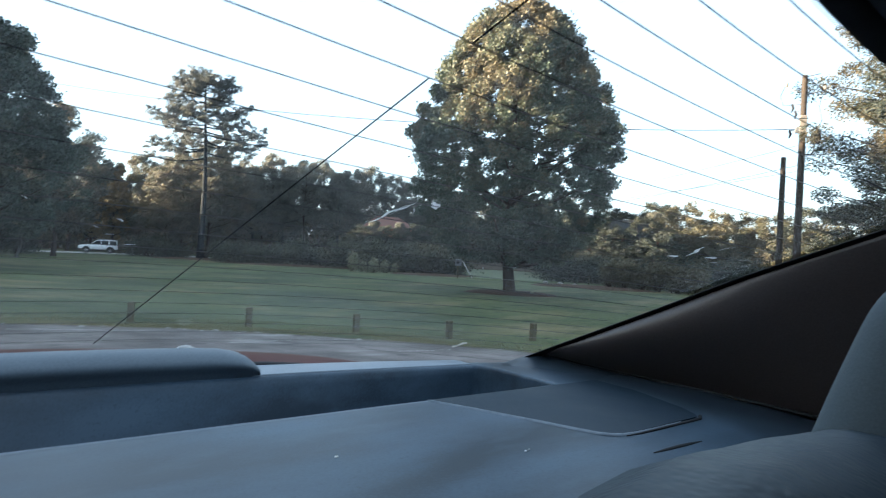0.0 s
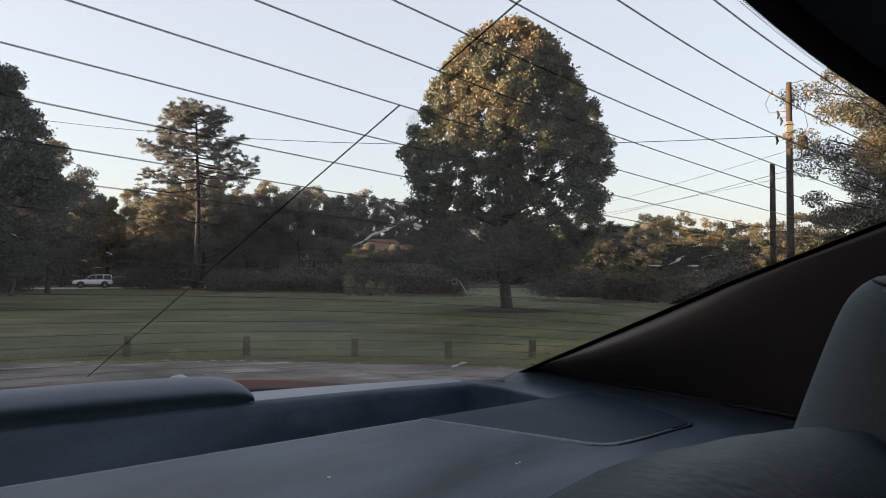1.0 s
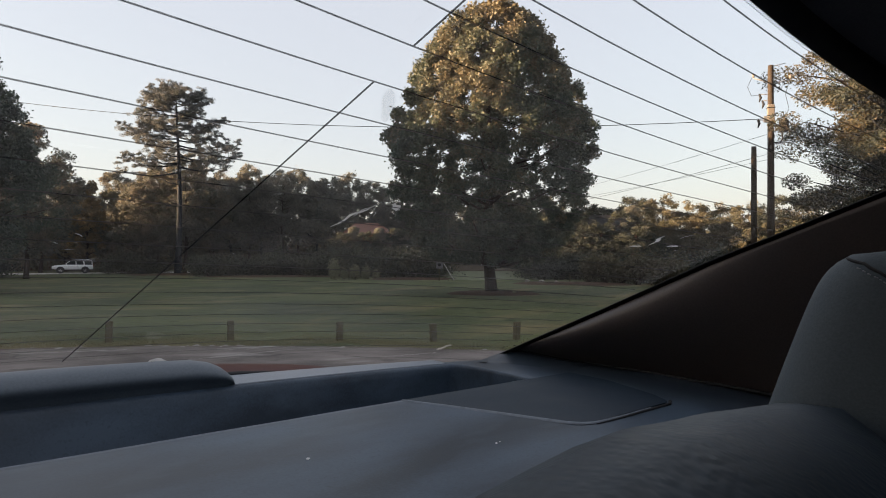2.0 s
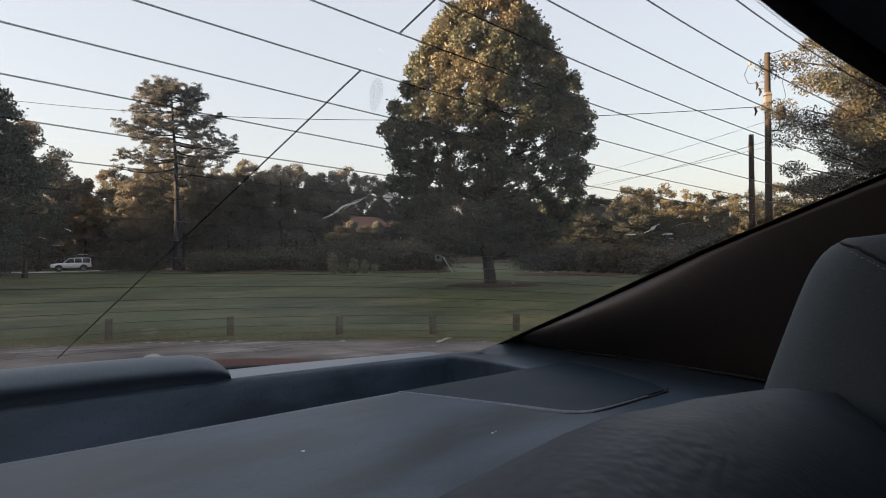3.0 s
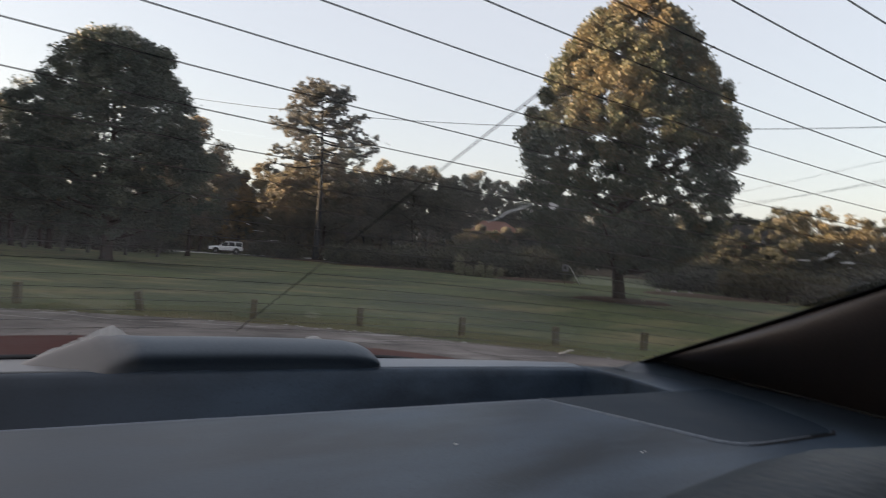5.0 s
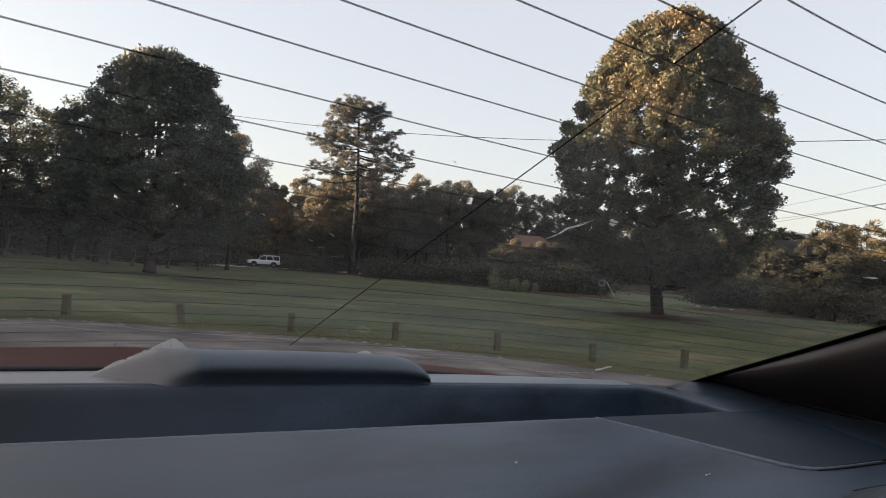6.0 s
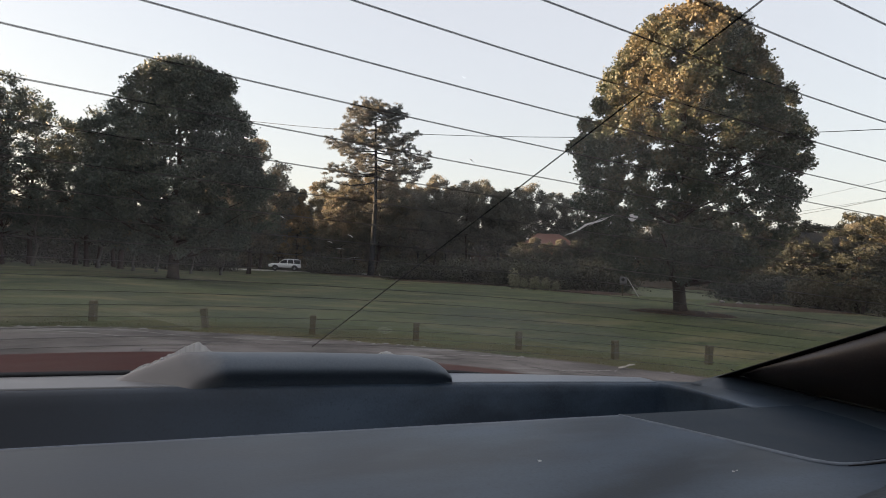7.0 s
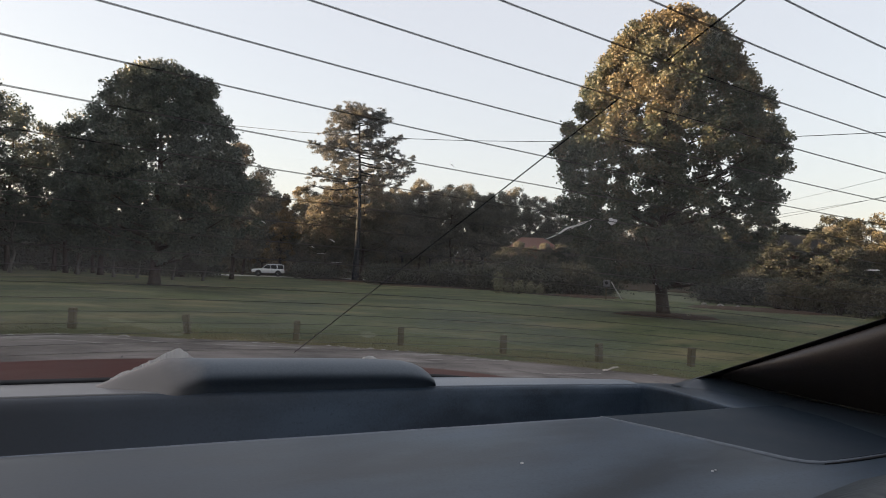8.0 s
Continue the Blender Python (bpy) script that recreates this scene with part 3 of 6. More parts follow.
    crown.parent = tree
    put("trunk", verts, faces, M_PINEBARK, tree)
    return tree


def shrub(name, m, height, half, mat, seed, label, count=2600, leaf=0.11, group=""):
    """A shrub: several stems and a clumped mound of leaves down to the ground."""
    rng = np.random.default_rng(seed)
    ob = thing(name, m, label, "shrub", group)
    tips, verts, faces = [], [], []
    for k in range(16):
        ang, rad = rng.uniform(0, 2 * math.pi), math.sqrt(rng.random()) * half * 0.8
        p = Vector((math.cos(ang) * rad, math.sin(ang) * rad, height * rng.uniform(0.25, 0.9) * (1 - 0.35 * (rad / half) ** 2)))
        tips.append(np.array(p))
        tube([(0.1 * math.cos(ang), 0.1 * math.sin(ang), -0.1), Vector(p) * 0.5, p], [0.04, 0.03, 0.012], 4, verts, faces)
    centres = np.concatenate([p + rng.normal(size=(count // 16, 3)) * [half * 0.26, half * 0.26, height * 0.17] for p in tips])
    centres[:, 2] = np.abs(centres[:, 2]) + 0.03
    leaves = new("leaves", leaf_mesh("leaves", centres, rng.uniform(0.6, 1.3, len(centres)) * leaf, mat, rng, 0.1))
    leaves.parent = ob
    put("stems", verts, faces, M_BARK, ob)
    return ob


# ---- the lie of the land ----
UX, UY, VX, VY = 0.88, -0.475, 0.475, 0.88


def land(x, y):
    """Height of the ground: the car stands on a slight cross slope, the lawn lies about a metre lower."""
    r = math.hypot(x, y)
    near = -0.0497 * x + 0.0235 * y
    far = -0.5 * smooth(3, 14, r) - 0.045 * min(12.0, max(0.0, x)) * smooth(2, 9, r) - 0.006 * min(90.0, max(0.0, r - 16))
    w = smooth(2.6, 9, r)
    return near * (1 - w) + far * w


def edge_v(u):
    """How far out the pavement reaches, along its bowed edge."""
    return max(9.0, 14.3 - 0.03 * (u + 1) ** 2) + 0.10 * noise.noise(Vector((u * 0.9, 3, 0))) + 0.05 * noise.noise(Vector((u * 4, 7, 0)))


def uv_of(x, y):
    return UX * x + UY * y, VX * x + VY * y


def xy_of(u, v):
    d = UX * VY - UY * VX
    return (VY * u - UY * v) / d, (-VX * u + UX * v) / d


def spot(az, d):
    """The place at a bearing (degrees, clockwise from straight behind the car) and a distance."""
    x, y = d * math.sin(radians(az)) - 0.19, d * math.cos(radians(az)) + 0.475
    return x, y, land(x, y)


def stand(az, d, turn=0.0, size=1.0, tall=None):
    x, y, z = spot(az, d)
    return pose(x, y, z - 0.02, 0, 0, turn) @ Matrix.Diagonal((size, size, tall or size, 1))


def lawn_z(x, y):
    u, v = uv_of(x, y)
    dip = 0.0
    if -60 < u < 60 and -40 < v < edge_v(u):
        dip = 0.16 * smooth(0.0, 2.5, edge_v(u) - v)
    return land(x, y) - dip


rings = [0.0] + [0.7 * 1.085 ** k for k in range(104)]
steps = 180
verts = [(0, 0, lawn_z(0, 0))]
for r in rings[1:]:
    for k in range(steps):
        a = 2 * math.pi * k / steps
        x, y = r * math.sin(a), r * math.cos(a)
        verts.append((x, y, lawn_z(x, y)))
faces = [(0, 1 + (k + 1) % steps, 1 + k) for k in range(steps)]
for i in range(len(rings) - 2):
    for k in range(steps):
        a, b = 1 + i * steps + k, 1 + i * steps + (k + 1) % steps
        faces.append((a, b, b + steps, a + steps))
tagged(put("ground", verts, faces, M_LAWN), "mown green lawn sloping gently to a treeline", "lawn", kind="structure")


def paving(u, w):
    x, y = xy_of(u, -38 + (edge_v(u) + 38) * w)
    return x, y, land(x, y) + 0.02


v_, f_ = grid(paving, span(-58, 58, 233), [0, 0.25, 0.45, 0.55, 0.6, 0.65, 0.7, 0.75, 0.8, 0.84, 0.88, 0.91, 0.94, 0.96, 0.98, 1.0], (0, 0, -0.14))
tagged(put("pavement", v_, f_, M_ASPHALT, soft_shade=False), "cracked grey weathered asphalt drive", "pavement", kind="structure")

# ---- the parked car round the camera ----
CAR = pose(0, 0, 0, 1.346, 2.844, 0.033)
car = thing("car", CAR, "maroon sedan seen from its rear seat, grey interior", "car")
SLOPE = radians(24.68)
CS, SN = math.cos(SLOPE), math.sin(SLOPE)


def on_glass(x, s, off=0.0):
    """A point of the bowed, raked rear window: x across, s up its slope, off towards the cabin."""
    return Vector((x, 1.25 - 0.27 * x * x - s * CS - off * SN, 1.04 - 0.05 * x * x + s * SN - off * CS))


def side_x(s):
    """Half width of the rear window at s."""
    return 0.639 - 0.10 * min(s, 0.4) + 0.02 * max(0.0, s - 0.4) + 0.008 * smooth(0.0, 0.30, s)


rear_window = put("rear_window", *grid(lambda a, s: on_glass(a * side_x(s), s, -0.004), span(-1, 1, 33), span(-0.02, 0.712, 19)), M_GLASS, car, "dusty raked rear window with heater lines")
rear_window.visible_shadow = False


def ribbon(points, width, lift=0.0):
    """A flat strip on the window: points as (x, s)."""
    verts, faces = [], []
    for i, (x, s) in enumerate(points):
        xa, sa = points[max(0, i - 1)]
        xb, sb = points[min(len(points) - 1, i + 1)]
        d = Vector((xb - xa, sb - sa)).normalized()
        n = Vector((-d.y, d.x)) * width / 2
        verts += [on_glass(x + n.x, s + n.y, lift), on_glass(x - n.x, s - n.y, lift)]
    faces = [(2 * i, 2 * i + 2, 2 * i + 3, 2 * i + 1) for i in range(len(points) - 1)]
    k = len(verts)
    verts += [v + Vector((0, -SN, -CS)) * 0.0004 for v in verts]
    faces += [tuple(k + a for a in reversed(f)) for f in faces]
    return verts, faces


for s in [0.0745 + 0.0332 * k for k in range(-2, 16)] + [0.601, 0.6285, 0.657, 0.685]:
    w = side_x(s) - 0.018
    curve = 0.024 - 0.055 * smooth(0.44, 0.60, s)
    put("heater_line", *ribbon([(x, s + 0.025 * x + curve * x * x) for x in span(-w, w, 25)], 0.00095, 0.001), M_HEATER, rear_window, soft_shade=False)
for low, high in ((-0.003, 0.5395), (0.5735, 0.67)):
    put("centre_line", *ribbon([(0.001, s) for s in span(low, high, 20)], 0.0012, 0.0016), M_CENTRE, rear_window, "thin black centre line", soft_shade=False)
M_SMUDGE = printed_line("greasy_smudge", 0.82, (0.55, 0.56, 0.57), (0.70, 0.70, 0.70))
for x0, s0, rx, rs in ((0.034, 0.516, 0.0050, 0.015), (0.058, 0.540, 0.0050, 0.012), (0.020, 0.592, 0.0050, 0.012)):
    ring = [on_glass(x0 + rx * (1 + 0.15 * math.sin(3 * a)) * math.cos(a) - 0.65 * rs * math.sin(a), s0 + rs * math.sin(a), -0.006) for a in span(0, 2 * math.pi, 25)[:-1]]
    put("smudge", ring, [tuple(range(24))], M_SMUDGE, rear_window, "faint greasy smudge", soft_shade=False)
rng = np.random.default_rng(4)


def smear(pts, width, seed):
    r = random.Random(seed)
    verts, faces = [], []
    for i, (x, s) in enumerate(pts):
        xa, sa = pts[max(0, i - 1)]
        xb, sb = pts[min(len(pts) - 1, i + 1)]
        d = Vector((xb - xa, sb - sa)).normalized()
        w = (1.7 if width > 0.0015 else 0.6) * width * (0.35 + 0.65 * r.random()) * math.sin(math.pi * (i + 0.6) / (len(pts) + 0.2))
        n = Vector((-d.y, d.x)) * w
        verts += [on_glass(x + n.x, s + n.y, -0.006), on_glass(x - n.x, s - n.y, -0.006)]
    faces = [(2 * i, 2 * i + 2, 2 * i + 3, 2 * i + 1) for i in range(len(pts) - 1)]
    put("smear", verts, faces, M_SMEAR, rear_window, "dried white smear", soft_shade=False)


SMEARS = [((0.106, 0.352), (0.117, 0.397), 0.0016), ((0.112, 0.372), (0.119, 0.404), 0.0014), ((0.132, 0.404), (0.146, 0.395), 0.0026), ((0.126, 0.388), (0.132, 0.380), 0.001),
          ((0.478, 0.394), (0.492, 0.400), 0.0022), ((0.500, 0.404), (0.492, 0.432), 0.0018), ((0.526, 0.408), (0.540, 0.414), 0.0024), ((0.518, 0.428), (0.528, 0.446), 0.0014), ((0.545, 0.400), (0.556, 0.404), 0.0012),
          ((-0.079, 0.303), (-0.072, 0.299), 0.0014), ((-0.090, 0.287), (-0.084, 0.285), 0.0010), ((-0.078, 0.274), (-0.071, 0.276), 0.0010), ((-0.059, 0.257), (-0.050, 0.261), 0.0011), ((-0.047, 0.434), (-0.042, 0.432), 0.0009),
          ((0.300, 0.292), (0.304, 0.290), 0.0008), ((0.335, 0.305), (0.339, 0.302), 0.0009), ((0.21, 0.33), (0.213, 0.327), 0.0008), ((-0.14, 0.321), (-0.135, 0.318), 0.0008), ((0.05, 0.285), (0.053, 0.283), 0.0007)]
for k, (a, b, w) in enumerate(SMEARS):
    wob = min(1.0, math.hypot(b[0] - a[0], b[1] - a[1]) / 0.04)
    smear([(a[0] + (b[0] - a[0]) * t + 0.002 * wob * math.sin(9 * t + k), a[1] + (b[1] - a[1]) * t + 0.003 * wob * math.sin(5 * t)) for t in span(0, 1, 9)], w, k)

# black painted band round the edge of the glass
for sign in (1, -1):
    put("black_band", *grid(lambda w, s: on_glass(sign * (side_x(s) - 0.001 + 0.024 * w * smooth(-0.025, 0.03, s)), s, 0.0015), span(0, 1, 5), span(-0.006, 0.71, 24), (0, -0.0005, -0.001)), M_RUBBER, rear_window)
put("black_band", *grid(lambda x, w: on_glass(x, 0.697 + 0.02 * w, 0.0015), span(-0.64, 0.64, 25), span(0, 1, 3), (0, -0.0005, -0.001)), M_RUBBER, rear_window)

verts, faces = [], []
for row, (s, r) in enumerate(((0.6965, 0.0008), (0.6949, 0.0006))):
    for k in range(440):
        x = -0.585 + 0.00266 * (k + 0.5 * (row % 2))
        base = len(verts)
        verts += [on_glass(x + r * math.cos(a * math.pi / 3), s + r * math.sin(a * math.pi / 3), 0.0012) for a in range(6)]
        faces.append(tuple(range(base, base + 6)))
put("dotted_print", verts, faces, M_RUBBER, rear_window, "black dots along the glass edge", soft_shade=False)

# moulded shelf behind the seat: flat deck, a trough along its rear, and a ledge under the glass
SECTION = [(0.64, 0.985, 0.985), (0.66, 1.003, 1.003), (0.75, 1.006, 1.006), (0.88, 1.007, 1.007), (0.985, 1.007, 1.007), (1.000, 1.0068, 1.006), (1.0065, 1.0058, 1.006), (1.0085, 1.0035, 1.006),
           (1.0095, 0.999, 1.006), (1.018, 0.905, 1.006), (1.05, 0.880, 1.006), (1.126, 0.880, 1.006), (1.142, 0.887, 1.006), (1.149, 0.900, 1.006), (1.1840, 0.990, 1.005), (1.1885, 0.9985, 1.004),
           (1.1905, 1.0015, 1.003), (1.195, 1.003, 1.003), (1.215, 1.003, 1.003), (1.25, 1.002, 1.002), (1.262, 0.999, 0.999)]


def shelf(x, i):
    y, full, flat = SECTION[i]
    ax = abs(x)
    c = math.sqrt(max(0.0, 1 - ((ax - 0.515) / 0.032) ** 2)) if ax > 0.515 else 1.0
    k = smooth(0.0, 0.10, c)
    wall = 1.0085 + 0.1815 * c
    bow = (0.16 + 0.11 * smooth(1.20, 1.25, y)) * ax * ax * smooth(1.16, 1.19, y)
    if 1.0085 < y <= 1.19:
        y = 1.0085 + (y - 1.0085) * c
    elif y > 1.19:
        y = wall + (y - 1.19) * (1.262 - wall) / 0.072
    return x, y - bow, flat + (full - flat) * k + 0.020 * ax * ax * smooth(1.0, 1.19, y) + 0.012 * smooth(0.625, 0.70, ax) * smooth(0.70, 0.85, y)


END = span(0.515, 0.5475, 24)
SHELF_X = [-0.74, -0.70, -0.68, -0.665, -0.65, -0.635, -0.62, -0.605, -0.59, -0.575, -0.56] + [-x for x in reversed(END)] + span(-0.51, 0.51, 60) + END + [0.56, 0.575, 0.59, 0.605, 0.62, 0.635, 0.65, 0.665, 0.68, 0.70, 0.74]
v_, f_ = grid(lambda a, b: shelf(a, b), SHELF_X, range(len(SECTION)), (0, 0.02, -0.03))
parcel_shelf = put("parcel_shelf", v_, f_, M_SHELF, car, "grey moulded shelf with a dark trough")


# thin pale strip stands in for the highlight on the shelf edge
put("worn_edge", *tube([(x, 1.0078, 1.0052 + 0.0001 * math.sin(40 * x)) for x in span(-0.53, 0.53, 80)], 0.00095, 5), M_EDGE, parcel_shelf, "pale worn edge along the trough")


def plate(outline, z0, z1, name, mat, parent, label="", bevel=0.0015):
    bm = bmesh.new()
    vs = [bm.verts.new((x, y, z1)) for x, y in outline]
    f = bm.faces.new(vs)
    ext = bmesh.ops.extrude_face_region(bm, geom=[f])
    bmesh.ops.translate(bm, vec=(0, 0, z0 - z1), verts=[g for g in ext["geom"] if isinstance(g, bmesh.types.BMVert)])
    bmesh.ops.recalc_face_normals(bm, faces=bm.faces)
    if bevel:
        bmesh.ops.bevel(bm, geom=[e for e in bm.edges if all(v.co.z > (z0 + z1) / 2 for v in e.verts)], offset=bevel, segments=2, affect="EDGES")
    return part(name, bm, mat, parent, label)


COVER = [(0.278, 1.004), (0.300, 0.955), (0.325, 0.893), (0.343, 0.846), (0.350, 0.830), (0.359, 0.820), (0.373, 0.8135), (0.395, 0.811), (0.43, 0.8095), (0.50, 0.808), (0.545, 0.8065), (0.562, 0.813), (0.585, 0.84), (0.630, 0.93), (0.64, 1.002)]
for sign in (1,):
    cover = plate([(sign * x, y) for x, y in COVER], 1.002, 1.0080, "speaker_cover", M_PANEL, parcel_shelf, "grey cover with a pale raised lip")
    edge = COVER[:10]
    lip_rows = []
    for i, (x, y) in enumerate(edge):
        d = Vector(edge[min(i + 1, 9)]) - Vector(edge[max(i - 1, 0)])
        n = Vector((d.y, -d.x)).normalized() * (-1)
        fade = 0.4 + 0.6 * math.sin(math.pi * min(1, (i + 1.2) / 9.5))
        lip_rows.append([(sign * (x - n.x * o * fade), y - n.y * o * fade, 1.0074 + up * fade) for o, up in ((-0.0015, 0.0), (0.0, 0.0014), (0.0020, 0.0016), (0.0036, 0.0008), (0.0046, -0.0006))])
    put("lip", *grid(lambda i, j: lip_rows[i][j], range(10), range(5)), M_LIP, parcel_shelf, "worn pale lip")
    put("gap", *tube([(sign * x, y - 0.004, 1.0068) for x, y in COVER[6:12]], [0.0006, 0.0012, 0.0016, 0.0018, 0.002, 0.0024], 6), M_GAP, parcel_shelf, "dark gap")
    put("slot", *tube([(sign * x, 0.766 - 0.007 * (x - 0.343) / 0.097, 1.0060) for x in span(0.343, 0.44, 5)], [0.0008, 0.002, 0.0024, 0.002, 0.0008], 6), M_GAP, parcel_shelf, "dark slot")

# lamp housing in the middle of the ledge, its one end torn
RIDGE = [(-0.225, 0.0), (-0.210, 0.006), (-0.190, 0.0165), (-0.170, 0.0260), (-0.150, 0.0345), (-0.130, 0.0352), (-0.10, 0.0345), (0.0, 0.0350), (0.09, 0.0345), (0.126, 0.0334), (0.146, 0.0300), (0.160, 0.0240), (0.171, 0.0140), (0.176, 0.0)]


def housing(a, w):
    x = -0.225 + 0.401 * a
    h = float(np.interp(x, *zip(*RIDGE)))
    ang, flare, tip = math.pi * w, smooth(-0.105, -0.160, x), smooth(-0.135, -0.222, x)
    half = 0.032 * (0.50 + 0.50 * min(1.0, h / 0.030))
    reach = math.cos(ang) if w > 0.14 else 0.60 + 0.40 * math.sin(w / 0.14 * math.pi / 2) - (1 - math.cos(ang))
    y, z = -half * reach * (1 if w < 0.5 else 0.8), h * math.sin(ang) ** 0.55
    if w < 0.5:
        out, up = -(0.0245 - 0.014 * tip) * (1 - 2 * w), h * smooth(-0.25, 1.0, 2 * w) - 0.16 * h * (1 - 2 * w)
        y, z = y + (out - y) * flare, z + (up - z) * flare
    return x, 1.215 + 0.013 * tip - 0.20 * x * x + y, 1.0015 + z


put("brake_light_housing", *grid(housing, span(0, 1, 65), [0, 0.02, 0.04, 0.07, 0.10, 0.14, 0.18, 0.22, 0.27, 0.32, 0.38, 0.44, 0.5, 0.58, 0.66, 0.74, 0.82, 0.9, 1.0]), M_HOUSING, car, "smooth grey domed housing with one torn end")


def ledge(x, w):
    ax = abs(x)
    c = math.sqrt(max(0.0, 1 - ((ax - 0.515) / 0.032) ** 2)) if ax > 0.515 else 1.0
    front = 1.0085 + 0.1815 * c + 0.0065 - 0.16 * x * x
    return x, front + (1.259 - 0.27 * x * x - front) * w, 1.0042 + 0.020 * x * x + 0.0012 * math.sin(math.pi * w)


put("ledge", *grid(ledge, span(-0.517, 0.517, 51), [0, 0.05, 0.12, 0.3, 0.6, 0.9, 1.0], (0, 0, -0.003)), M_LEDGE, car, "dusty pale plastic ledge under the glass")
put("rear_seal", *tube([(x, 1.2625 - 0.27 * x * x, 1.0050 + 0.02 * x * x - 0.014 * smooth(0.19, 0.40, x)) for x in span(-0.575, 0.575, 33)], 0.0036, 6), M_RUBBER, car)
# black cowl gap, then the boot lid
put("cowl", *grid(lambda x, y: (x, y - 0.27 * x * x, 0.992 - 0.03 * x * x - 0.10 * (y - 1.262)), span(-0.72, 0.72, 25), [1.262, 1.275, 1.292], (0, 0, -0.02)), M_RUBBER, car)


def boot(x, k):
    y0 = 1.290 - 0.27 * x * x
    if k <= 1:
        y = y0 + (1.93 - 0.10 * x * x - y0) * k
        z = 0.990 - 0.050 * k - 0.028 * k ** 3 - 0.055 * x * x - 0.05 * max(0, abs(x) - 0.55) ** 1.0
    else:
        y = 1.93 - 0.10 * x * x + 0.05 * math.sin((k - 1) * math.pi / 2)
        z = 0.912 - 0.055 * x * x - 0.34 * (k - 1) - 0.05 * max(0, abs(x) - 0.55)
    return x, y, z


put("boot_lid", *grid(boot, span(-0.74, 0.74, 33), [0, 0.1, 0.2, 0.3, 0.4, 0.5, 0.6, 0.7, 0.8, 0.88, 0.94, 0.98, 1.0, 1.03, 1.08, 1.2, 1.5, 2.0], (0, 0, -0.02)), M_MAROON, car, "dusty maroon boot lid")


# pillar trim, roof lining, sides
PILLAR_FOOT = [(0.655, 1.120, 1.032), (0.664, 1.092, 1.024), (0.673, 1.050, 1.020), (0.686, 0.970, 1.0175), (0.696, 0.890, 1.0155), (0.710, 0.78, 1.012), (0.722, 0.62, 1.006), (0.73, 0.42, 1.0), (0.73, 0.20, 0.99)]


def pillar(sign, out_by=0.0):
    low = PILLAR_FOOT

    def fn(s, w):
        top = on_glass(side_x(s) + 0.004 + 0.012 * smooth(0.07, 0.0, s), s, 0.006)
        f = (s / 0.70) ** 0.9 * (len(low) - 1)
        i = min(len(low) - 2, int(f))
        foot = Vector(low[i]).lerp(Vector(low[i + 1]), f - i)
        p = top.lerp(foot, w)
        out = 0.0 if out_by == 0 else 0.014 * math.sin(math.pi * w)
        if out_by == 0:
            out = -0.030 * math.sin(math.pi * w ** 0.75) * smooth(0.02, 0.24, s) * smooth(0.66, 0.28, s) + 0.012 * math.sin(math.pi * w) * smooth(0.3, 0.6, s)
        return sign * (p.x + out + out_by), p.y + out_by * 0.5, p.z - out_by * 0.1 * (1 - w)
    return grid(fn, span(0.0 if out_by == 0 else 0.05, 0.70, 29), [0, 0.02, 0.05, 0.09, 0.13, 0.18, 0.24, 0.3, 0.36, 0.42, 0.5, 0.62, 0.74, 0.86, 0.95, 1.0], (sign * 0.012, 0, 0))


CORNER = [(0.606, 1.160, 1.0040), (0.624, 1.150, 1.0115), (0.640, 1.139, 1.0190), (0.655, 1.121, 1.0290)] + PILLAR_FOOT[1:6]


def corner(sign):
    def fn(u, v):
        i = min(len(CORNER) - 2, int(u))
        p = Vector(CORNER[i]).lerp(Vector(CORNER[i + 1]), u - i)
        low = 1.0065 + 0.006 * smooth(1.0, 1.19, p.y)
        back = 0.012 if v == 0 else 0.0
        return sign * (p.x + back - (0.030 + 0.032 * smooth(0.0, 2.5, u)) * v), p.y + back * 0.6 - 0.028 * v * smooth(3.5, 0.5, u), low + (p.z - low) * (1 - v) ** 1.8 - 0.002 * v
    return grid(fn, span(0, len(CORNER) - 1, 33), [0, 0.01, 0.1, 0.2, 0.3, 0.42, 0.55, 0.7, 0.85, 1.0])


